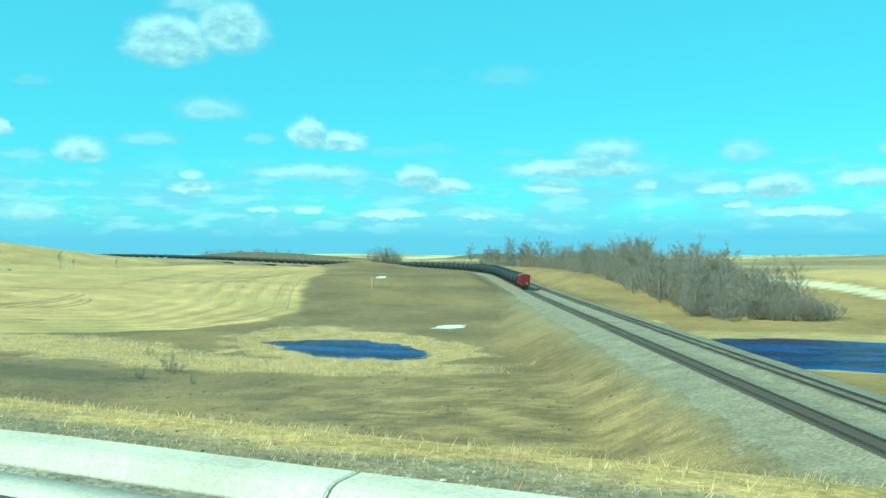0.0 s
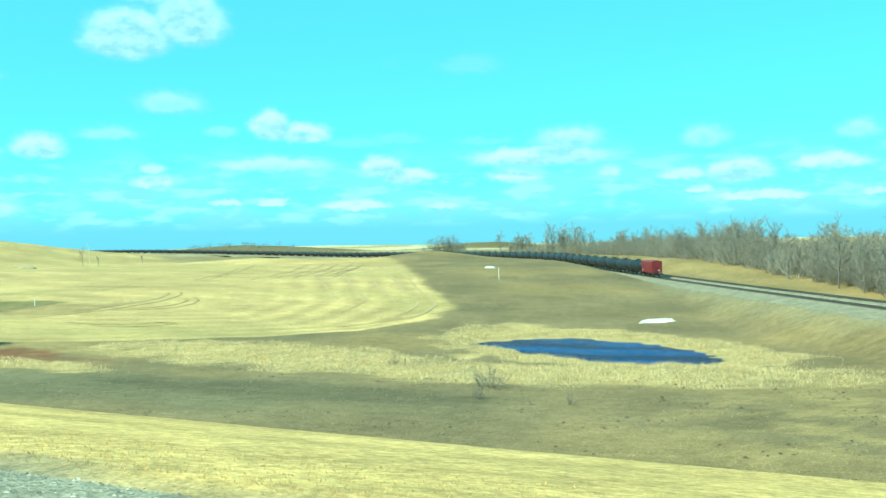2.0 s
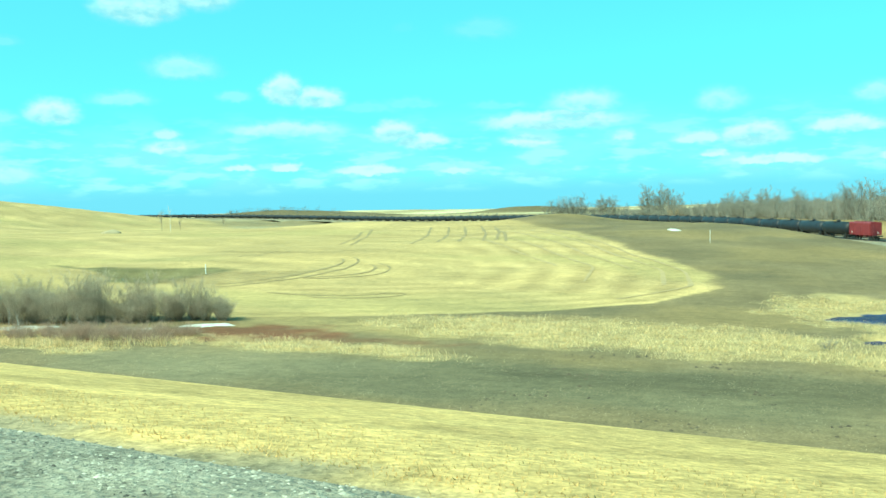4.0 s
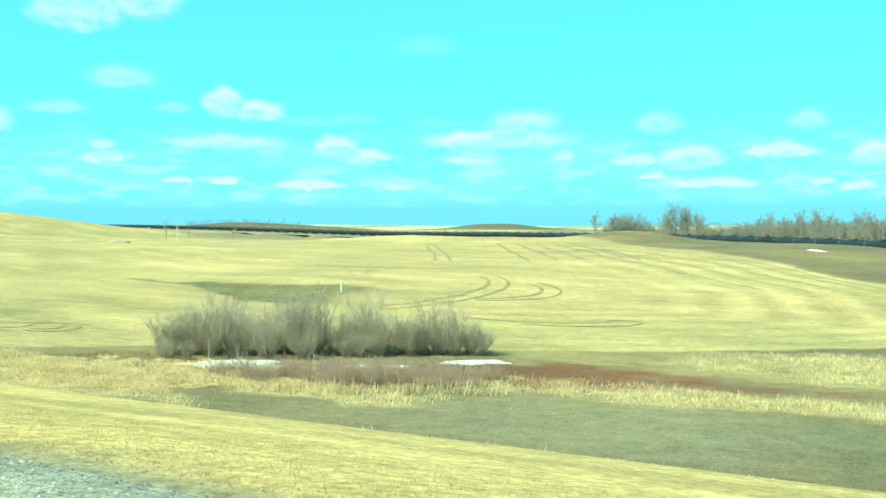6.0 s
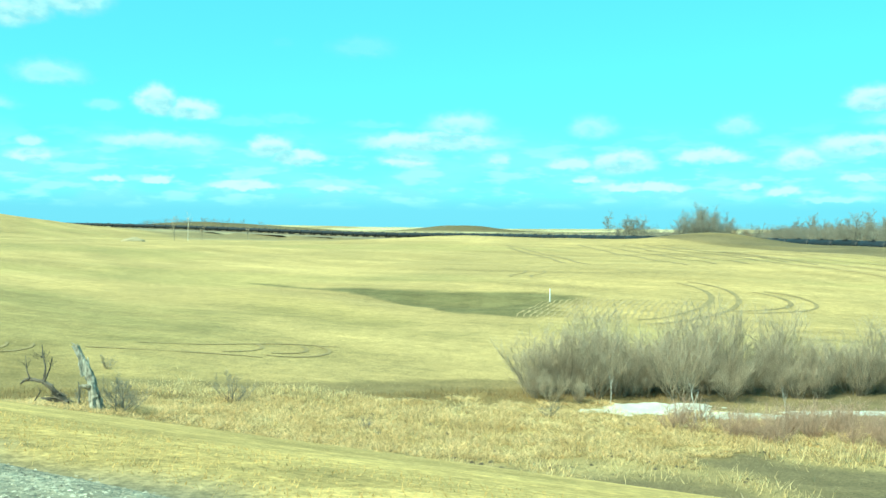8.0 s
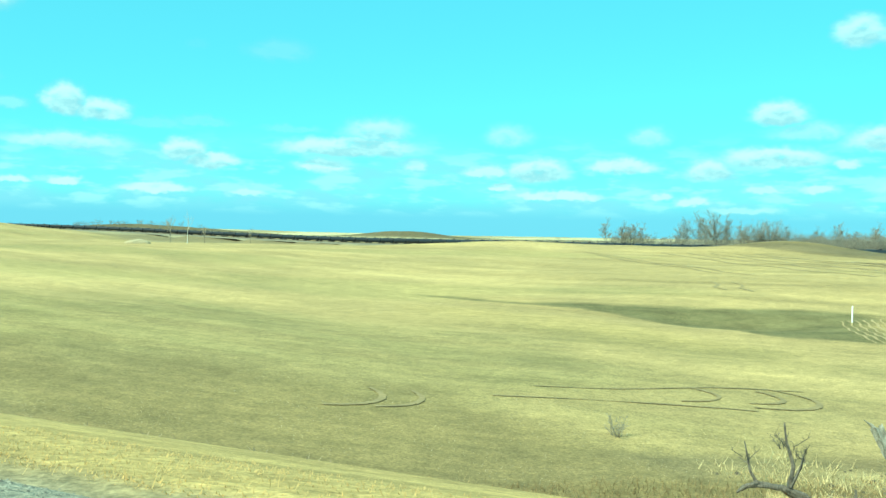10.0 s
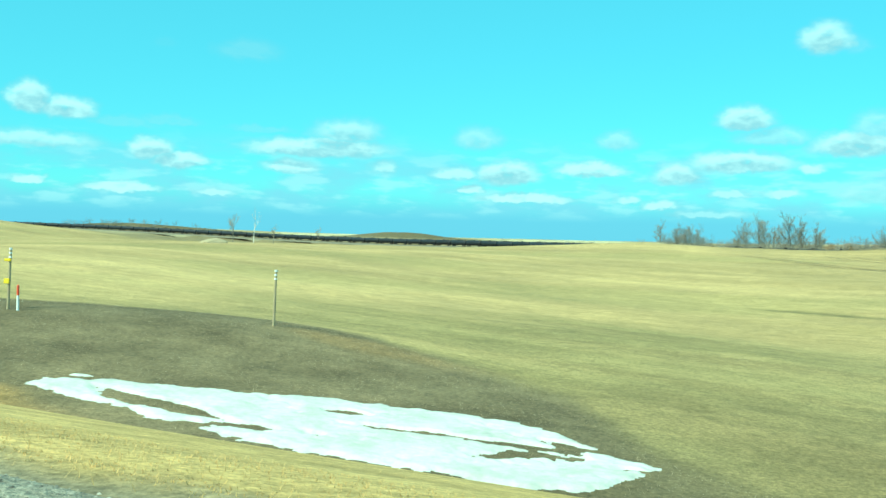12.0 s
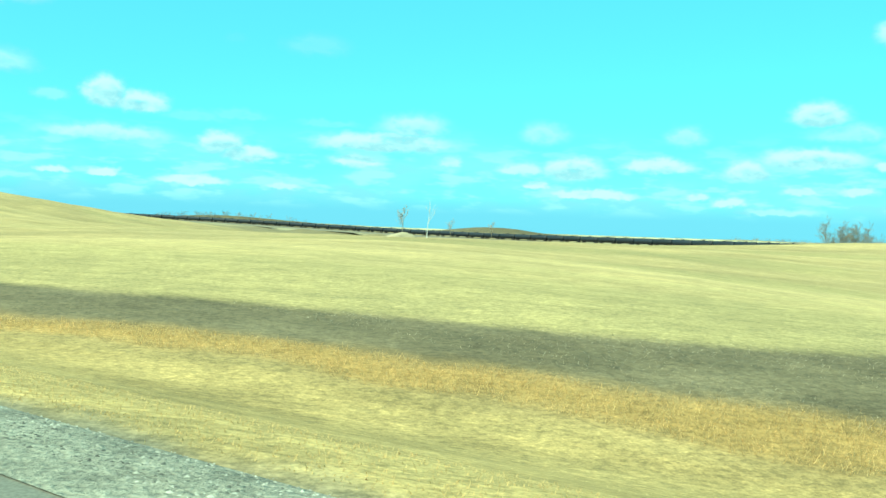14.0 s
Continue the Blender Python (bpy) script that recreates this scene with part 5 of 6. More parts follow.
# pale dead trees standing in the field
pale = [tree_kind(131 + k, h, 0.45, 0.16, kids, MAT_BIRCH if k == 0 else MAT_BARK, MAT_BIRCH if k == 0 else MAT_WILLOW, lab, "dead_tree", "dead trees in the field", first=0.35, twig=0.025) for k, (h, kids, lab) in enumerate((
    (15.0, (5, 3), "white barkless dead tree standing alone in stubble"), (11.0, (10, 6, 3), "thin leafless tree beside a slough in the stubble")))]
for k, x, y, s in ((0, -509, 446, 1.0), (1, -521, 452, 1.0), (1, -499, 443, 0.6), (1, -490, 470, 0.6)):
    put(pale[k], on_ground(x, y, 70 * k + x, s))


# ---- kerb at the bridge approach ----
def build_kerb():
    kerb = empty("kerb", Matrix(), "pale concrete kerb of the bridge approach", "kerb", kind="structure")
    prof = [(5.4, -0.15), (5.4, 0.02), (5.52, 0.14), (5.6, 0.165), (5.86, 0.18), (5.94, 0.15), (5.96, -0.3)]
    x = -9.8
    k = 0
    while x < 40:
        x1 = x + 6.0 - 0.02
        bm = bmesh.new()
        rows = []
        for q, xx in enumerate((x, x + 0.02, x + 0.6, x + 3.0, x1 - 0.02, x1)):
            low = 0.25 if (k == 0 and q < 2) else (0.75 if (k == 0 and q == 2) else 1.0)
            inset = 0.012 if q in (0, 5) else 0.0
            y0, z0 = float(road_y(xx)), float(road_z(xx))
            rows.append([bm.verts.new((xx, y0 + o + (inset if o < 5.6 else 0), z0 + (h * low if h > 0 else h) - (inset if h > 0.1 else 0))) for o, h in prof])
        for a, b in zip(rows, rows[1:]):
            for i in range(len(prof) - 1):
                bm.faces.new((a[i], b[i], b[i + 1], a[i + 1]))
        bm.faces.new(rows[0])
        bm.faces.new(rows[-1][::-1])
        bmesh.ops.recalc_face_normals(bm, faces=bm.faces)
        part("kerb_block", bm, MAT_CONCRETE, kerb)
        x += 6.0
        k += 1


build_kerb()


# ---- posts and markers ----
def delineator(x, y, height, turn, label, sink=0.0):
    z = float(ground(np.array([x]), np.array([y]))[0]) - sink
    ob = empty("delineator_post", pose(x, y, z, 0, -1.0, turn), label, "marker post", "delineators along the road")
    bm = bmesh.new()
    # flanged steel channel with rows of punched holes shown as shallow studs
    prof = [(-0.045, 0.012), (-0.03, 0.012), (-0.022, -0.022), (0.022, -0.022), (0.03, 0.012), (0.045, 0.012), (0.045, 0.018), (0.026, 0.018), (0.018, -0.015), (-0.018, -0.015), (-0.026, 0.018), (-0.045, 0.018)]
    prof = [(a * 0.7, b * 0.9) for a, b in prof]
    lo = [bm.verts.new((a, b, -0.3)) for a, b in prof]
    hi = [bm.verts.new((a, b, height)) for a, b in prof]
    for i in range(len(prof)):
        j = (i + 1) % len(prof)
        bm.faces.new((lo[i], lo[j], hi[j], hi[i]))
    bm.faces.new(hi)
    bmesh.ops.recalc_face_normals(bm, faces=bm.faces)
    part("channel_post", bm, MAT_GREENPOST, ob, "green steel channel post")
    bm = bmesh.new()
    for k in range(int(height / 0.05)):
        box(bm, (0.012, 0.004, 0.012), (0, -0.023, 0.06 + k * 0.05))
    tagged(part("punched_holes", bm, MAT_UNDER, ob), kind="stuff")
    bm = bmesh.new()
    box(bm, (0.088, 0.01, 0.088), (0, 0, 0))
    bmesh.ops.bevel(bm, geom=[e for e in bm.edges if abs(e.verts[0].co.y - e.verts[1].co.y) > 0.005], offset=0.012, segments=3, affect="EDGES")
    bmesh.ops.transform(bm, matrix=pose(0, -0.03, height - 0.06, 0, 45, 0), verts=bm.verts)
    part("reflector", bm, MAT_WHITE, ob, "white diamond reflector")
    return ob


delineator(-356.3, 77.3, 1.29, 28, "green steel post with a white diamond reflector in roadside grass")
delineator(-40.35, 8.4, 1.86, 40, "slim green-grey post with a white reflector at the gravel edge")


def cable_pole(x, y, height, lean, boxes, label):
    z = float(ground(np.array([x]), np.array([y]))[0])
    ob = empty("cable_marker_pole", pose(x, y, z, 0, lean, 10), label, "pole", "cable marker poles at the field edge")
    bm = bmesh.new()
    rod(bm, (0, 0, -0.4), (0, 0, height * 0.5), 0.085, 0.075, 10)
    rod(bm, (0, 0, height * 0.5), (0, 0, height), 0.075, 0.065, 10)
    part("pole", bm, MAT_POLE, ob)
    for k in range(3):
        bm = bmesh.new()
        rod(bm, (0, 0, height - 0.06 - 0.24 * k), (0, 0, height + 0.05 - 0.24 * k), 0.088, 0.088, 10)
        part("white_band", bm, MAT_WHITE, ob, "white painted band")
    for hz, sx in boxes:
        bm = bmesh.new()
        box(bm, (0.34 * sx, 0.1, 0.3 if sx < 1.1 else 0.16), (-0.1, -0.1, hz))
        bmesh.ops.bevel(bm, geom=bm.edges[:], offset=0.02, segments=2, affect="EDGES")
        part("warning_plate", bm, MAT_YELLOW, ob, "yellow warning plate")
    return ob


cable_pole(-363.7, 120.6, 3.3, 1.5, (), "short timber pole with white bands at its top")
cable_pole(-378.2, 115.8, 3.5, 2.0, ((2.85, 1.2), (1.62, 1.0)), "timber marker pole with two yellow warning plates")


def stake(x, y, height, r, cols, label, name="marker_stake"):
    z = float(ground(np.array([x]), np.array([y]))[0])
    ob = empty(name, pose(x, y, z), label, "marker post", "")
    h0 = -0.2
    for nm, h1, mat in cols:
        bm = bmesh.new()
        rod(bm, (0, 0, h0), (0, 0, h1 * height), r, r * 0.96, 12)
        part(nm, bm, mat, ob)
        h0 = h1 * height
    bm = bmesh.new()
    bmesh.ops.create_uvsphere(bm, u_segments=12, v_segments=6, radius=r * 0.96, matrix=Matrix.Translation((0, 0, height)))
    part("cap", bm, cols[-1][2], ob)
    return ob


stake(-377.4, 115.6, 1.42, 0.075, (("white_tube", 0.62, MAT_WHITE), ("red_sleeve", 1.0, MAT_SIGNRED)), "white marker tube with an orange-red upper sleeve")
stake(-266, 189, 2.1, 0.11, (("post", 1.0, MAT_WHITE),), "white post standing alone in the stubble field", "white_post")
stake(-166, 264, 3.2, 0.06, (("pole", 1.0, MAT_WHITE),), "thin pale pole on the grass slope", "thin_pole")
stake(-121.6, 124.7, 1.1, 0.1, (("post", 1.0, MAT_POLE),), "short dark post standing among pale reeds", "reed_post")
stake(-34.1, 103.5, 0.8, 0.07, (("post", 1.0, MAT_POLE),), "short dark timber post on the bank beside the track", "track_marker")
stake(-35.6, 235.0, 0.9, 0.12, (("post", 1.0, MAT_WHITE),), "short white post at the end of the wood", "white_marker")


# ---- dead wood below the bank ----
def gnarled(name, chains, x, y, label, category, mat, turn=0.0, sprays=()):
    """Crooked tapering limbs, each chain (radius, end radius, points), fluted along the grain; sprays are bursts of dead twigs."""
    z = float(ground(np.array([x]), np.array([y]))[0])
    ob = empty(name, pose(x, y, z, 0, 0, turn), label, category)
    rr = np.random.default_rng(len(chains) * 7 + 3)
    for nm, r0, r1, pts in chains:
        P = np.array(pts, float)
        t = np.linspace(0, len(P) - 1, 9 * (len(P) - 1) + 1)
        wig = np.cumsum(rr.normal(0, min(r0 * 0.03, 0.012), (len(t), 3)), axis=0)
        Q = np.stack([np.interp(t, np.arange(len(P)), P[:, k]) for k in range(3)], 1) + wig
        R = np.linspace(r0, r1, len(t))
        seg = 14 if r0 > 0.2 else 8
        flute = 1 + rr.normal(0, 0.24, seg)
        bm = bmesh.new()
        rings = []
        a = Vector((1, 0.1, 0))
        for i, (q, r) in enumerate(zip(Q, R)):
            flute = np.clip(flute + rr.normal(0, 0.08, seg), 0.55, 1.5)
            d = Vector(Q[min(i + 1, len(Q) - 1)] - Q[max(i - 1, 0)]).normalized()
            a = (a - d * a.dot(d)).normalized()
            b = d.cross(a)
            top = 0.22 * r0 * rr.random(seg) * (i == len(Q) - 1)
            rings.append([bm.verts.new(Vector(q) + (a * math.cos(6.283 * k / seg) + b * math.sin(6.283 * k / seg)) * r * float(flute[k]) + d * float(top[k] * 3)) for k in range(seg)])
        for u, v in zip(rings, rings[1:]):
            for k in range(seg):
                bm.faces.new((u[k], u[(k + 1) % seg], v[(k + 1) % seg], v[k]))
        bm.faces.new(rings[-1])
        part(nm, bm, mat, ob)
    for px, py, pz, n, reach in sprays:
        segs = []
        for _ in range(n):
            p = np.array((px, py, pz)) + rr.normal(0, 0.12, 3)
            d = np.array((rr.normal(0, 0.6), rr.normal(0, 0.6), 0.25 + rr.random()))
            q = p + d / np.linalg.norm(d) * reach * (0.4 + 0.8 * rr.random())
            segs.append((p, q, 0.022, 0.01))
            for _ in range(4):
                s = p + (q - p) * (0.3 + 0.7 * rr.random())
                segs.append((s, s + rr.normal(0, 0.2, 3) * reach + np.array((0, 0, 0.12 * reach)), 0.012, 0.006))
        v, f = joined(segs)
        c = new("twig_spray", array_mesh("twig_spray", v, f, MAT_DARKWOOD, True))
        c.parent = ob
    return ob


gnarled("dead_stump", (("trunk", 0.44, 0.2, [(0.2, 0, -0.3), (0, 0, 0.8), (-0.45, 0.1, 2.0), (-0.95, 0, 3.2), (-1.5, -0.1, 4.3)]), ("splinter", 0.13, 0.015, [(-1.5, -0.1, 4.2), (-1.75, -0.1, 4.65), (-2.05, -0.12, 4.85)]),
                       ("splinter", 0.1, 0.02, [(-1.4, 0.1, 4.1), (-1.45, 0.1, 4.6)]), ("bark_slab", 0.16, 0.05, [(-0.75, -0.3, 2.4), (-1.0, -0.3, 3.3), (-1.1, -0.28, 3.7)]),
                       ("broken_branch", 0.12, 0.04, [(-0.3, -0.2, 1.5), (-0.75, -0.5, 1.75), (-0.95, -0.55, 1.7)]), ("knot", 0.2, 0.1, [(-0.2, -0.3, 1.7), (-0.35, -0.5, 1.75)]),
                       ("broken_branch", 0.09, 0.03, [(-0.95, 0.05, 3.0), (-0.62, 0.1, 3.3), (-0.75, 0.15, 3.7)])),
        -276.4, 90.3, "leaning weathered grey tree stump with a broken top", "tree stump", MAT_DEADWOOD)
gnarled("fallen_tree", (("trunk", 0.26, 0.12, [(1.9, 0, 0.1), (1.0, 0.1, 0.6), (0.3, 0, 1.3), (-0.6, 0.1, 1.7), (-1.6, 0, 1.8)]), ("upright_limb", 0.11, 0.03, [(-0.3, 0, 1.7), (-0.15, 0, 2.6), (-0.45, 0.1, 3.6), (-0.55, 0.1, 4.4)]),
                        ("upright_limb", 0.08, 0.025, [(-0.25, 0, 1.7), (0.15, 0.1, 2.6), (0.3, 0.1, 3.3)]), ("upright_limb", 0.08, 0.02, [(-1.6, 0, 1.75), (-1.9, 0, 2.3), (-2.15, 0.1, 3.5)]),
                        ("root", 0.18, 0.05, [(1.4, 0, 0.3), (0.6, -0.2, 0.3), (-0.3, -0.2, 0.45)]), ("root", 0.12, 0.04, [(1.7, 0.1, 0.2), (1.0, -0.3, 0.55), (0.2, -0.4, 0.5)]), ("root", 0.14, 0.04, [(-1.6, 0, 1.75), (-2.1, -0.1, 1.6), (-2.4, -0.1, 1.35)]),
                        ("root", 0.1, 0.03, [(0.9, 0.1, 0.6), (1.4, -0.2, 0.9), (2.0, -0.2, 0.7)]), ("fallen_branch", 0.06, 0.02, [(-0.9, -0.3, 0.2), (-0.4, -0.3, 0.9), (-0.6, -0.3, 1.2)])),
        -281.0, 90.6, "fallen dark dead tree with bare limbs pointing up", "fallen tree", MAT_DARKWOOD, 0.0, ((-0.5, 0.1, 3.4, 9, 0.8), (0.2, 0.1, 2.9, 7, 0.7), (0.8, -0.1, 0.6, 14, 0.7), (-2.0, 0, 2.6, 5, 0.6), (1.5, -0.1, 0.5, 8, 0.6)))
gnarled("dead_snag", (("trunk", 0.09, 0.05, [(0, 0, -0.2), (0.05, 0, 0.7), (0, 0, 1.7)]), ("twig", 0.03, 0.01, [(0.03, 0, 0.9), (0.2, 0, 1.3)])), -278.6, 91.2, "short dead upright snag", "snag", MAT_BARK)


# ---- wheel marks in the stubble ----
def wheel_mark(pts, width=0.75, material=None):
    P = np.array(pts, float)
    seg = np.concatenate([[0], np.cumsum(np.linalg.norm(np.diff(P, axis=0), axis=1))])
    t = np.linspace(0, seg[-1], max(8, int(seg[-1] / 1.5)))
    # round the corners
    Q = np.stack([np.interp(t, seg, P[:, k]) for k in (0, 1)], 1)
    for _ in range(6):
        Q[1:-1] = (Q[:-2] + 2 * Q[1:-1] + Q[2:]) / 4
    d = np.gradient(Q, axis=0)
    d /= np.linalg.norm(d, axis=1, keepdims=True)
    n = np.stack([-d[:, 1], d[:, 0]], 1)
    w = width / 2 * np.clip(0.85 + 0.35 * lumps(Q[:, 0], Q[:, 1], 3.0) + 0.3 * lumps(Q[:, 0], Q[:, 1], 11.0), 0.02, 1.2)[:, None]
    rows = [Q - n * w, Q, Q + n * w]
    V = np.stack([np.concatenate([r, (ground(r[:, 0], r[:, 1]) + 0.06)[:, None]], 1) for r in rows], 1)
    i = np.arange(len(Q) * 3).reshape(-1, 3)
    f = np.stack([i[:-1, :-1], i[:-1, 1:], i[1:, 1:], i[1:, :-1]], -1).reshape(-1, 4)
    return tagged(new("wheel_mark", array_mesh("wheel_mark", V.reshape(-1, 3), f, material or MAT_TRACKMARK, True)), "dark wheel mark pressed into the pale stubble", "wheel mark", "wheel marks in the field")


# two turns of the tractor, one inside the other, and a smaller double one beside them
for grow_by in (0.0, 4.4):
    wheel_mark([(-254 + (12.8 + grow_by) * math.cos(a), 197 + (26 + 0.7 * grow_by) * math.sin(a)) for a in np.linspace(-1.2, 1.2, 26)], 0.95)
for grow_by in (0.0, 3.9):
    wheel_mark([(-241 + (12.4 + grow_by) * math.cos(a), 200 + (13 + 0.4 * grow_by) * math.sin(a)) for a in np.linspace(-1.3, 1.1, 20)], 0.8)
wheel_mark([(-220, 163.5), (-211, 163), (-205, 164), (-201.5, 168), (-202.5, 172.5), (-208, 170)], 0.9)
wheel_mark([(-232, 167), (-222, 165.5), (-212, 166), (-207, 168)], 0.7)
# pairs over the far rise
for a, b in (((-322, 358), (-275, 266)), ((-316, 340), (-282, 271)), ((-299, 366), (-252, 263)), ((-291, 366), (-246, 268)), ((-284, 366), (-239, 268)), ((-277, 367), (-232.5, 271)), ((-271, 366), (-230, 275)), ((-264, 352), (-224, 268))):
    wheel_mark([a, ((a[0] + b[0]) / 2 + 1.5, (a[1] + b[1]) / 2), b], 1.2)
# along the eastern edge
for off, cut in ((3.5, 6), (9, 5), (17, 4), (26, 5), (36, 4)):
    wheel_mark([(-232 - off, 330 - 0.3 * off), (-212 - off, 295), (-178 - off * 0.9, 242), (-157 - off * 0.9, 212 + off * 0.1), (-150 - off, 188 + off * 0.25), (-159 - off, 170 + off * 0.5), (-180 - off, 157 + off * 0.6)][:cut], 0.9, MAT_SWIRL)
for dx in (0.0, 4.3):
    wheel_mark([(-284.8 + dx, 243), (-282.2 + dx, 235), (-284.4 + dx, 229), (-281.6 + dx, 221)], 0.75)
# swirls on the near slope
for cx, cy, rx, ry in ((-279.5, 128.0, 4.2, 4.6), (-280.5, 128.0, 2.4, 3.0), (-285.5, 126.5, 2.6, 3.2), (-308.5, 112.0, 2.6, 4.0), (-305.5, 113.0, 2.0, 3.6)):
    wheel_mark([(cx + rx * math.cos(a), cy + ry * math.sin(a)) for a in np.linspace(-2.0, 1.7, 18)], 0.5)
wheel_mark([(-300, 118), (-293, 120.5), (-287, 122), (-281, 122.5)], 0.4)
wheel_mark([(-298, 124), (-291, 126), (-284, 131.5), (-277, 133)], 0.4)


def drill_rows():
    """Wavy rows left by the seed drill where it turned."""
    V, F, n = [], [], 0
    for k in range(27):
        x0 = -266.5 + 1.02 * k
        y = np.linspace(168.5 + 0.32 * k, 190.5 + 0.3 * k - 0.006 * (k - 13) ** 2, 26)
        x = x0 + 0.14 * np.sin((y - 168) * 1.3 + 0.4 * k) + 0.012 * (y - 172) ** 2 * 0.25 - 0.1 * (y - 172)
        w = 0.15 + 0.09 * lumps(x, y, 3.0)
        for side in (-1, 1):
            V.append(np.stack([x + side * w, y, ground(x + side * w, y) + 0.05], 1))
        i = np.arange(25)
        F.append(np.stack([n + i, n + 26 + i, n + 27 + i, n + 1 + i], 1))
        n += 52
    return tagged(new("drill_rows", array_mesh("drill_rows", np.concatenate(V), np.concatenate(F), MAT_SWIRL, True)), "close wavy drill rows pressed into the stubble", "drill rows", kind="stuff")


drill_rows()


# ---- grass, sedge and loose stones ----
def blades(name, x, y, height, width, tilt, material, label, seed, category="grass"):
    """Bent-over leaves, tilt degrees off the upright on average."""
    r = np.random.default_rng(seed)
    n = len(x)
    z = ground(x, y) - 0.02
    a = r.random(n) * 2 * np.pi
    h = height * (0.5 + 0.9 * r.random(n))
    w = width * (0.6 + 0.8 * r.random(n))
    th = np.radians(tilt + 14 * (r.random(n) - 0.5))
    out = np.stack([np.cos(a), np.sin(a), 0 * a], 1)
    side = np.stack([-np.sin(a), np.cos(a), 0 * a], 1) * w[:, None]
    base = np.stack([x, y, z], 1)
    tip = base + out * (h * np.sin(th))[:, None]
    tip[:, 2] += h * np.cos(th)
    V = np.stack([base + side, base - side, tip], 1).reshape(-1, 3)
    F = np.arange(3 * n).reshape(-1, 3)
    return tagged(new(name, array_mesh(name, V, F, material)), label, category, kind="stuff")


g = np.random.default_rng(77)


def scatter_along(n, lo, hi, x0=-430.0, x1=-2.0, power=1.0, clump=0.0):
    x = x0 + (x1 - x0) * g.random(n)
    s = lo + (hi - lo) * g.random(n) ** power
    slope = (road_y(x + 5) - road_y(x - 5)) / 10
    k = np.sqrt(1 + slope ** 2)
    px, py = x - slope / k * s, road_y(x) + s / k
    if clump:
        keep = lumps(px, py, clump) + 0.6 * lumps(px, py, clump * 0.37) + 0.5 * g.random(n) > -0.1
        px, py = px[keep], py[keep]
    return px, py


x, y = scatter_along(330000, 4.9, 8.2, power=1.2)
keep = aside(x, y) > 4.95 + shoulder(x)
blades("slope_grass", x[keep], y[keep], 0.05, 0.011, 45, MAT_GRASS, "short dry golden grass on the road bank", 1)
x, y = scatter_along(140000, 8.0, 16.0)
blades("mown_grass", x, y, 0.035, 0.013, 50, MAT_GRASS, "close-mown dry grass farther down the bank", 16)
x, y = scatter_along(16000, 4.7, 6.2, clump=0.9)
keep = aside(x, y) > 4.75 + shoulder(x)
x, y = x[keep], y[keep]
blades("verge_grass", x, y, 0.13, 0.004, 42, MAT_GRASS, "tall pale grass tufts along the gravel edge", 2)
x, y = scatter_along(14000, 6.5, 8.8, -16, 32, clump=0.4)
blades("straw_tufts", x, y, 0.12, 0.005, 48, MAT_REED, "bleached straw tufts on the grit behind the kerb", 12)
x, y = scatter_along(120000, 11.0, 24, -430, -358)
lat = aside(x, y)
keep = rusty_here(x, y, lat, 2.2 * lumps(x, y, 6) + lumps(x, y, 1.7)) > 0.6
x, y = x[keep], y[keep]
blades("rusty_grass", x, y, 0.26, 0.005, 50, MAT_ORANGE, "rust-coloured tall dead grass in the ditch", 3)
n = 700000
x, y = -300 + 250 * g.random(n), 88 + 95 * g.random(n)
keep = (reeds_here(x, y) * (0.55 + 0.6 * lumps(x, y, 2.0)) > g.random(n) * 0.9) & (pond_dip(x, y) > 1.08)
x, y = x[keep], y[keep]
blades("reeds", x[:80000], y[:80000], 0.7, 0.024, 48, MAT_REED, "pale dead reeds and sedges in the wet hollow", 4, "reeds")
# matted straw of the marsh, lying every way in tussocks
n = 260000
x, y = -290 + 72 * g.random(n), 86 + 32 * g.random(n)
keep = (blob(x, y, -254, 100, 33, 9.5, 20, 0.25, 0.3, 3) > 0.35) & (lumps(x, y, 1.7) + 0.7 * lumps(x, y, 0.6) + 1.1 * g.random(n) > 0.15)
blades("matted_straw", x[keep], y[keep], 0.58, 0.028, 64, MAT_REED, "bleached matted straw and sedge in the marsh", 14, "reeds")
n = 60000
x, y = -302 + 64 * g.random(n), 84 + 40 * g.random(n)
keep = np.abs(y - (107.5 + 0.56 * (x + 266)) + 2.2 * lumps(x, y, 3)) < 3.6 * g.random(n) + 0.6
blades("rank_grass", x[keep], y[keep], 0.45, 0.016, 35, MAT_RANK, "brown rank grass along the marsh's edge", 15)
n = 9000
x, y = -242 + 44 * g.random(n), 97 + 14 * g.random(n)
keep = (blob(x, y, -215, 104.2, 13, 1.5, 14, 0.4, 0.4, 2) > 0.4) & (lumps(x, y, 1.6) + 0.5 * lumps(x, y, 0.5) > -0.25)
blades("tall_reeds", x[keep], y[keep], 1.5, 0.035, 24, MAT_REED, "tall bleached reeds before the thicket", 5, "reeds")

# trampled grey litter on the ditch floor, clods and tufts on the brown flats
n = 120000
x, y = -420 + 100 * g.random(n), 92 + 40 * g.random(n)
lat = aside(x, y)
keep = (y < field_edge(x)) & (lat > 20) & (lumps(x, y, 2.2) + 0.8 * g.random(n) > 0.1) & (ditch_drift(x, y) < -0.05)
blades("ditch_litter", x[keep], y[keep], 0.14, 0.01, 60, MAT_LITTER, "trampled grey-brown dead grass on the ditch floor", 6)
n = 150000
x, y = -320 + 330 * g.random(n), 18 + 100 * g.random(n)
keep = (aside(x, y) > 14) & (lumps(x, y, 3.0) + 0.5 * lumps(x, y, 1.1) + 0.8 * g.random(n) > 0.45) & (rail_offset(x, y)[0] < -9) & (y < 118)
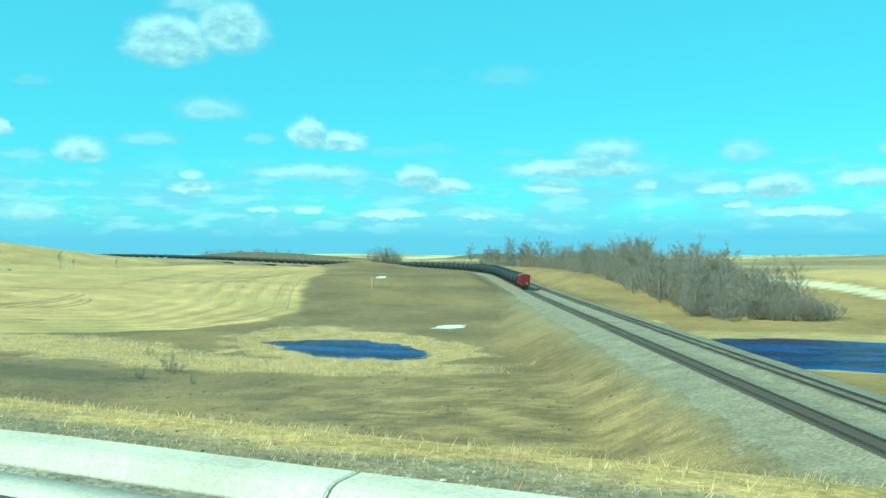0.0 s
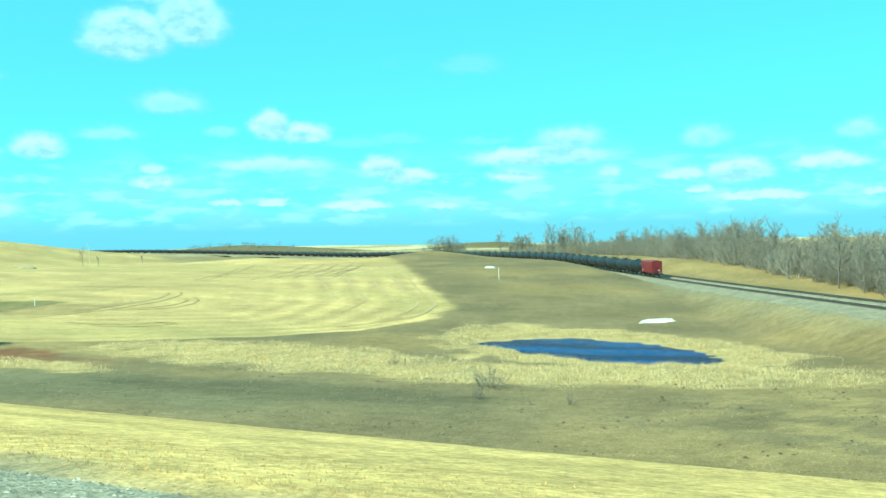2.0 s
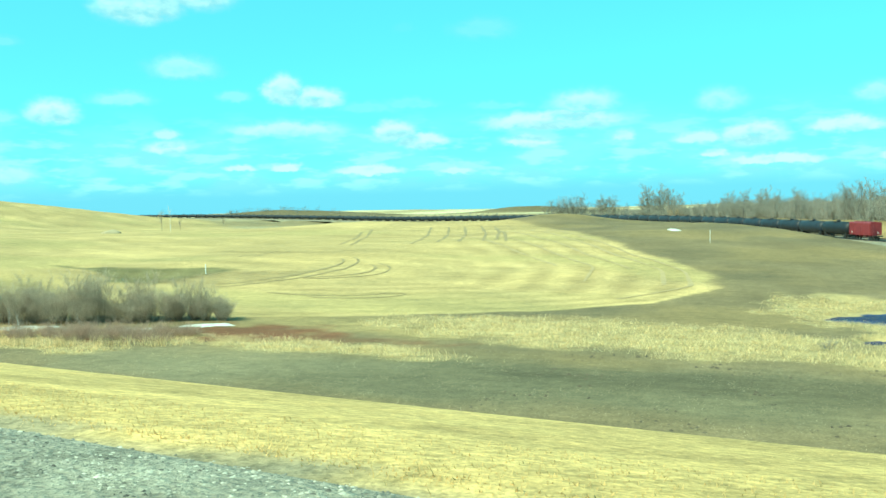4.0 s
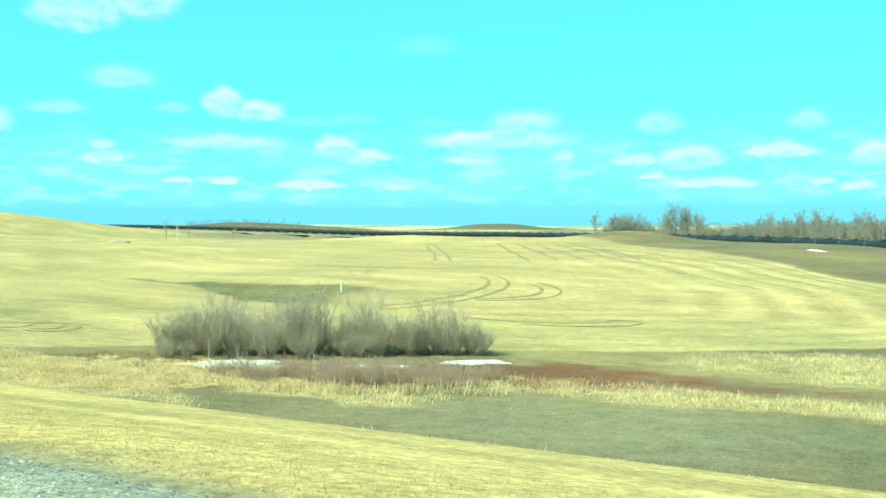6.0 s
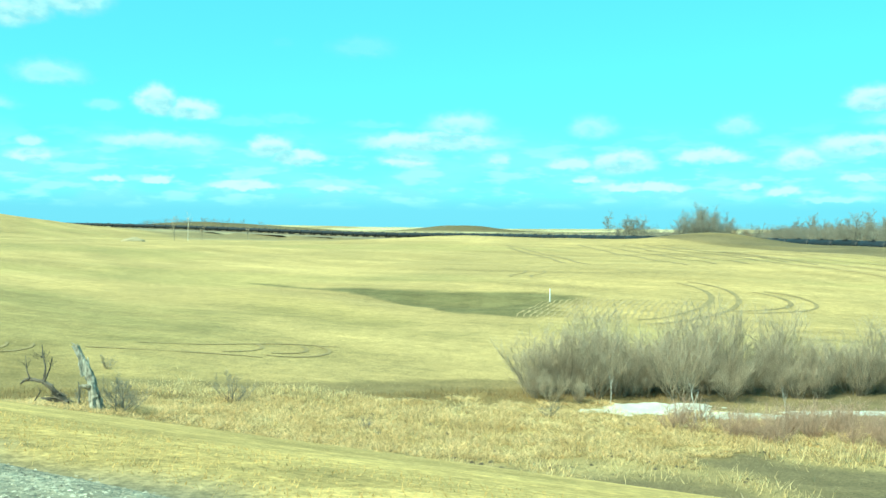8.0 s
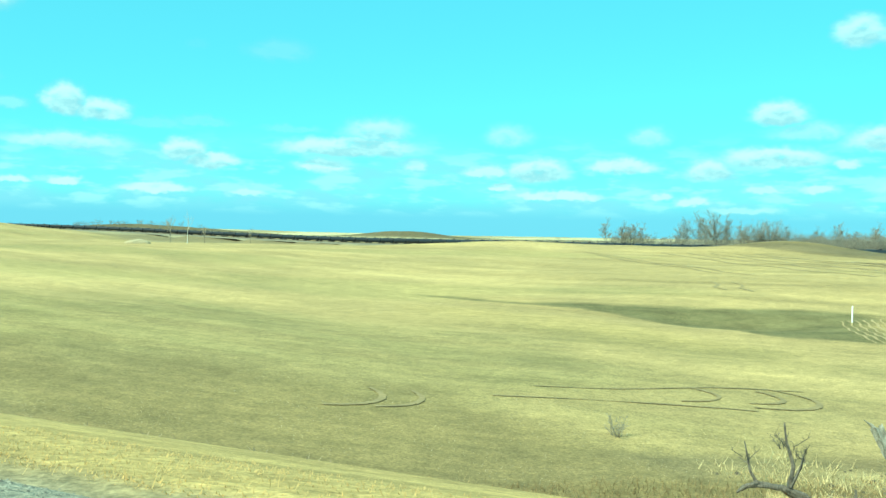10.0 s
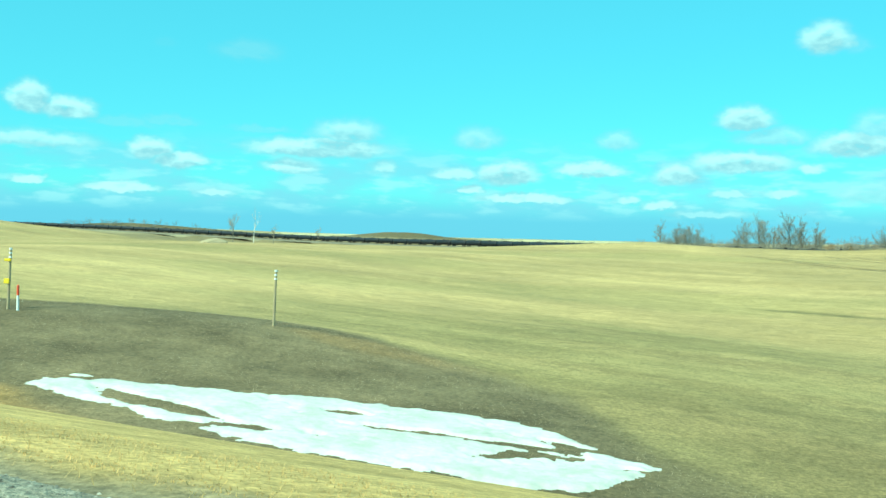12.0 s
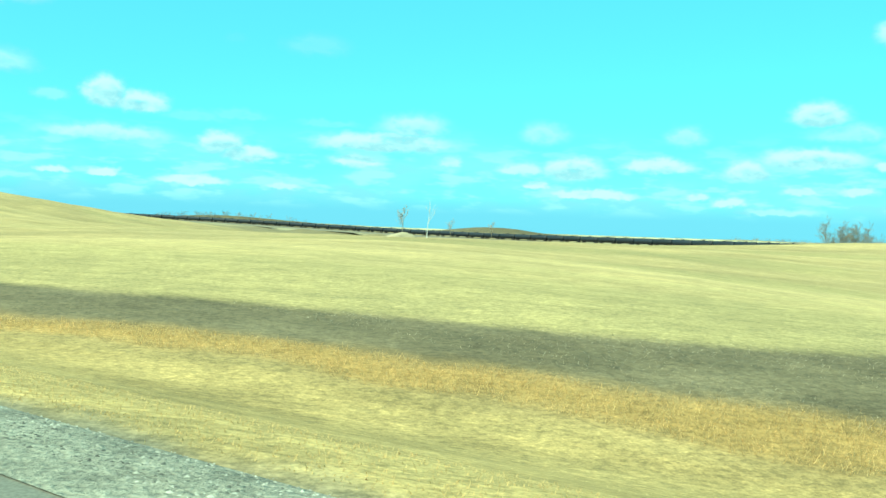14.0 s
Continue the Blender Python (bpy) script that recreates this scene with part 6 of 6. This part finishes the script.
blades("dead_tufts", x[keep], y[keep], 0.2, 0.016, 50, MAT_LITTER, "scattered tufts of dead grass on brown ground", 7)


def stones():
    n = 150000
    x, s = -430 + 428 * g.random(n), 3.75 + 1.5 * g.random(n) ** 1.3
    slope = (road_y(x + 5) - road_y(x - 5)) / 10
    k = np.sqrt(1 + slope ** 2)
    pz = road_z(x) + np.interp(s, (3.2, 3.8, 4.3, 4.7, 5.0, 5.3), (0.012, 0.0, -0.04, -0.1, -0.18, -0.22))
    s = s + shoulder(x) * (s - 3.2) / 1.8
    px, py = x - slope / k * s, road_y(x) + s / k
    keep = (x < -13)
    extra = 5000
    ex, es = -16 + 50 * g.random(extra), 6.0 + 1.0 * g.random(extra) ** 1.8
    px, py = np.concatenate([px[keep], ex]), np.concatenate([py[keep], road_y(ex) + es])
    pz = np.concatenate([pz[keep], ground(ex, road_y(ex) + es)])
    n = len(px)
    r = 0.008 + 0.02 * g.random(n) ** 2.2
    r[-extra:] *= 0.85
    c = np.array([(1, 0, 0), (0, 1, 0), (-1, 0, 0), (0, -1, 0), (0.1, 0.1, 0.55)], float)
    V = np.stack([px, py, pz], 1)[:, None] + c[None] * r[:, None, None] * (0.6 + 0.8 * g.random((n, 5, 1)))
    base = np.arange(n)[:, None] * 5
    F = np.concatenate([base + np.array([t]) for t in ((0, 1, 4), (1, 2, 4), (2, 3, 4), (3, 0, 4))])
    return tagged(new("loose_gravel", array_mesh("loose_gravel", V.reshape(-1, 3), F, MAT_STONE)), "loose grey and pale stones along the shoulder", "gravel", kind="stuff")


MAT_STONE = grained("shoulder_stone", (0.1, 0.093, 0.074), (0.42, 0.385, 0.31), 0.8, 0.9, per="island", spread=0.7, bump=0.0)
stones()


def clods():
    """Dark lumps of bare earth along the washed bank and the brown flats."""
    n = 16000
    x, y = -150 + 150 * g.random(n), 20 + 95 * g.random(n)
    keep = (aside(x, y) > 15) & (rail_offset(x, y)[0] < -8.5) & (lumps(x, y, 4.5) + 0.6 * lumps(x, y, 1.3) > 0.35)
    x, y = x[keep], y[keep]
    mx, my = -290 + 95 * g.random(6000), 90 + 24 * g.random(6000)
    keep = (reeds_here(mx, my) > 0.4) & (lumps(mx, my, 1.6) + 0.5 * lumps(mx, my, 0.6) > 0.25)
    x, y = np.concatenate([x, mx[keep]]), np.concatenate([y, my[keep]])
    n = len(x)
    r = 0.07 + 0.26 * g.random(n) ** 3
    c = np.array([(1, 0, -0.2), (0, 1, -0.2), (-1, 0, -0.2), (0, -1, -0.2), (0, 0, 0.5)], float)
    V = np.stack([x, y, ground(x, y)], 1)[:, None] + c[None] * r[:, None, None] * (0.6 + 0.8 * g.random((n, 5, 1)))
    base = np.arange(n)[:, None] * 5
    F = np.concatenate([base + np.array([t]) for t in ((0, 1, 4), (1, 2, 4), (2, 3, 4), (3, 0, 4))])
    return tagged(new("earth_clods", array_mesh("earth_clods", V.reshape(-1, 3), F, MAT_CLOD)), "dark clods of bare earth on the bank and among reeds", "clods", kind="stuff")


clods()


def fallen_stick(x, y, turn):
    """A pale broken stick lying in the verge."""
    z = float(ground(np.array([x]), np.array([y]))[0])
    bm = bmesh.new()
    rod(bm, (-0.14, 0, 0.1), (0, 0.01, 0.035), 0.011, 0.013, 7)
    rod(bm, (0, 0.01, 0.035), (0.17, -0.01, 0.02), 0.013, 0.008, 7)
    me = bpy.data.meshes.new("fallen_stick")
    bm.to_mesh(me)
    bm.free()
    me.materials.append(MAT_REED)
    ob = new("fallen_stick", me)
    ob.matrix_basis = pose(x, y, z, 0, 0, turn)
    return tagged(ob, "pale broken stick lying at the gravel edge", "stick")


fallen_stick(-357.50, 76.90, 20)


def haystack(x, y):
    """A low weathered heap of straw."""
    rr = np.random.default_rng(14)
    bm = bmesh.new()
    bmesh.ops.create_icosphere(bm, subdivisions=3, radius=1.0)
    for v in bm.verts:
        k = 1 + 0.12 * math.sin(v.co.x * 5 + 1) * math.cos(v.co.y * 4) + rr.normal(0, 0.03)
        v.co = Vector((v.co.x * 5.0 * k, v.co.y * 2.6 * k, max(v.co.z, -0.2) * 1.9 * k))
    me = bpy.data.meshes.new("haystack")
    bm.to_mesh(me)
    bm.free()
    me.materials.append(MAT_POLE)
    ob = new("haystack", me)
    ob.matrix_basis = on_ground(x, y, 35)
    return tagged(ob, "low weathered brown straw heap in the stubble field", "straw heap")


haystack(-500, 392)
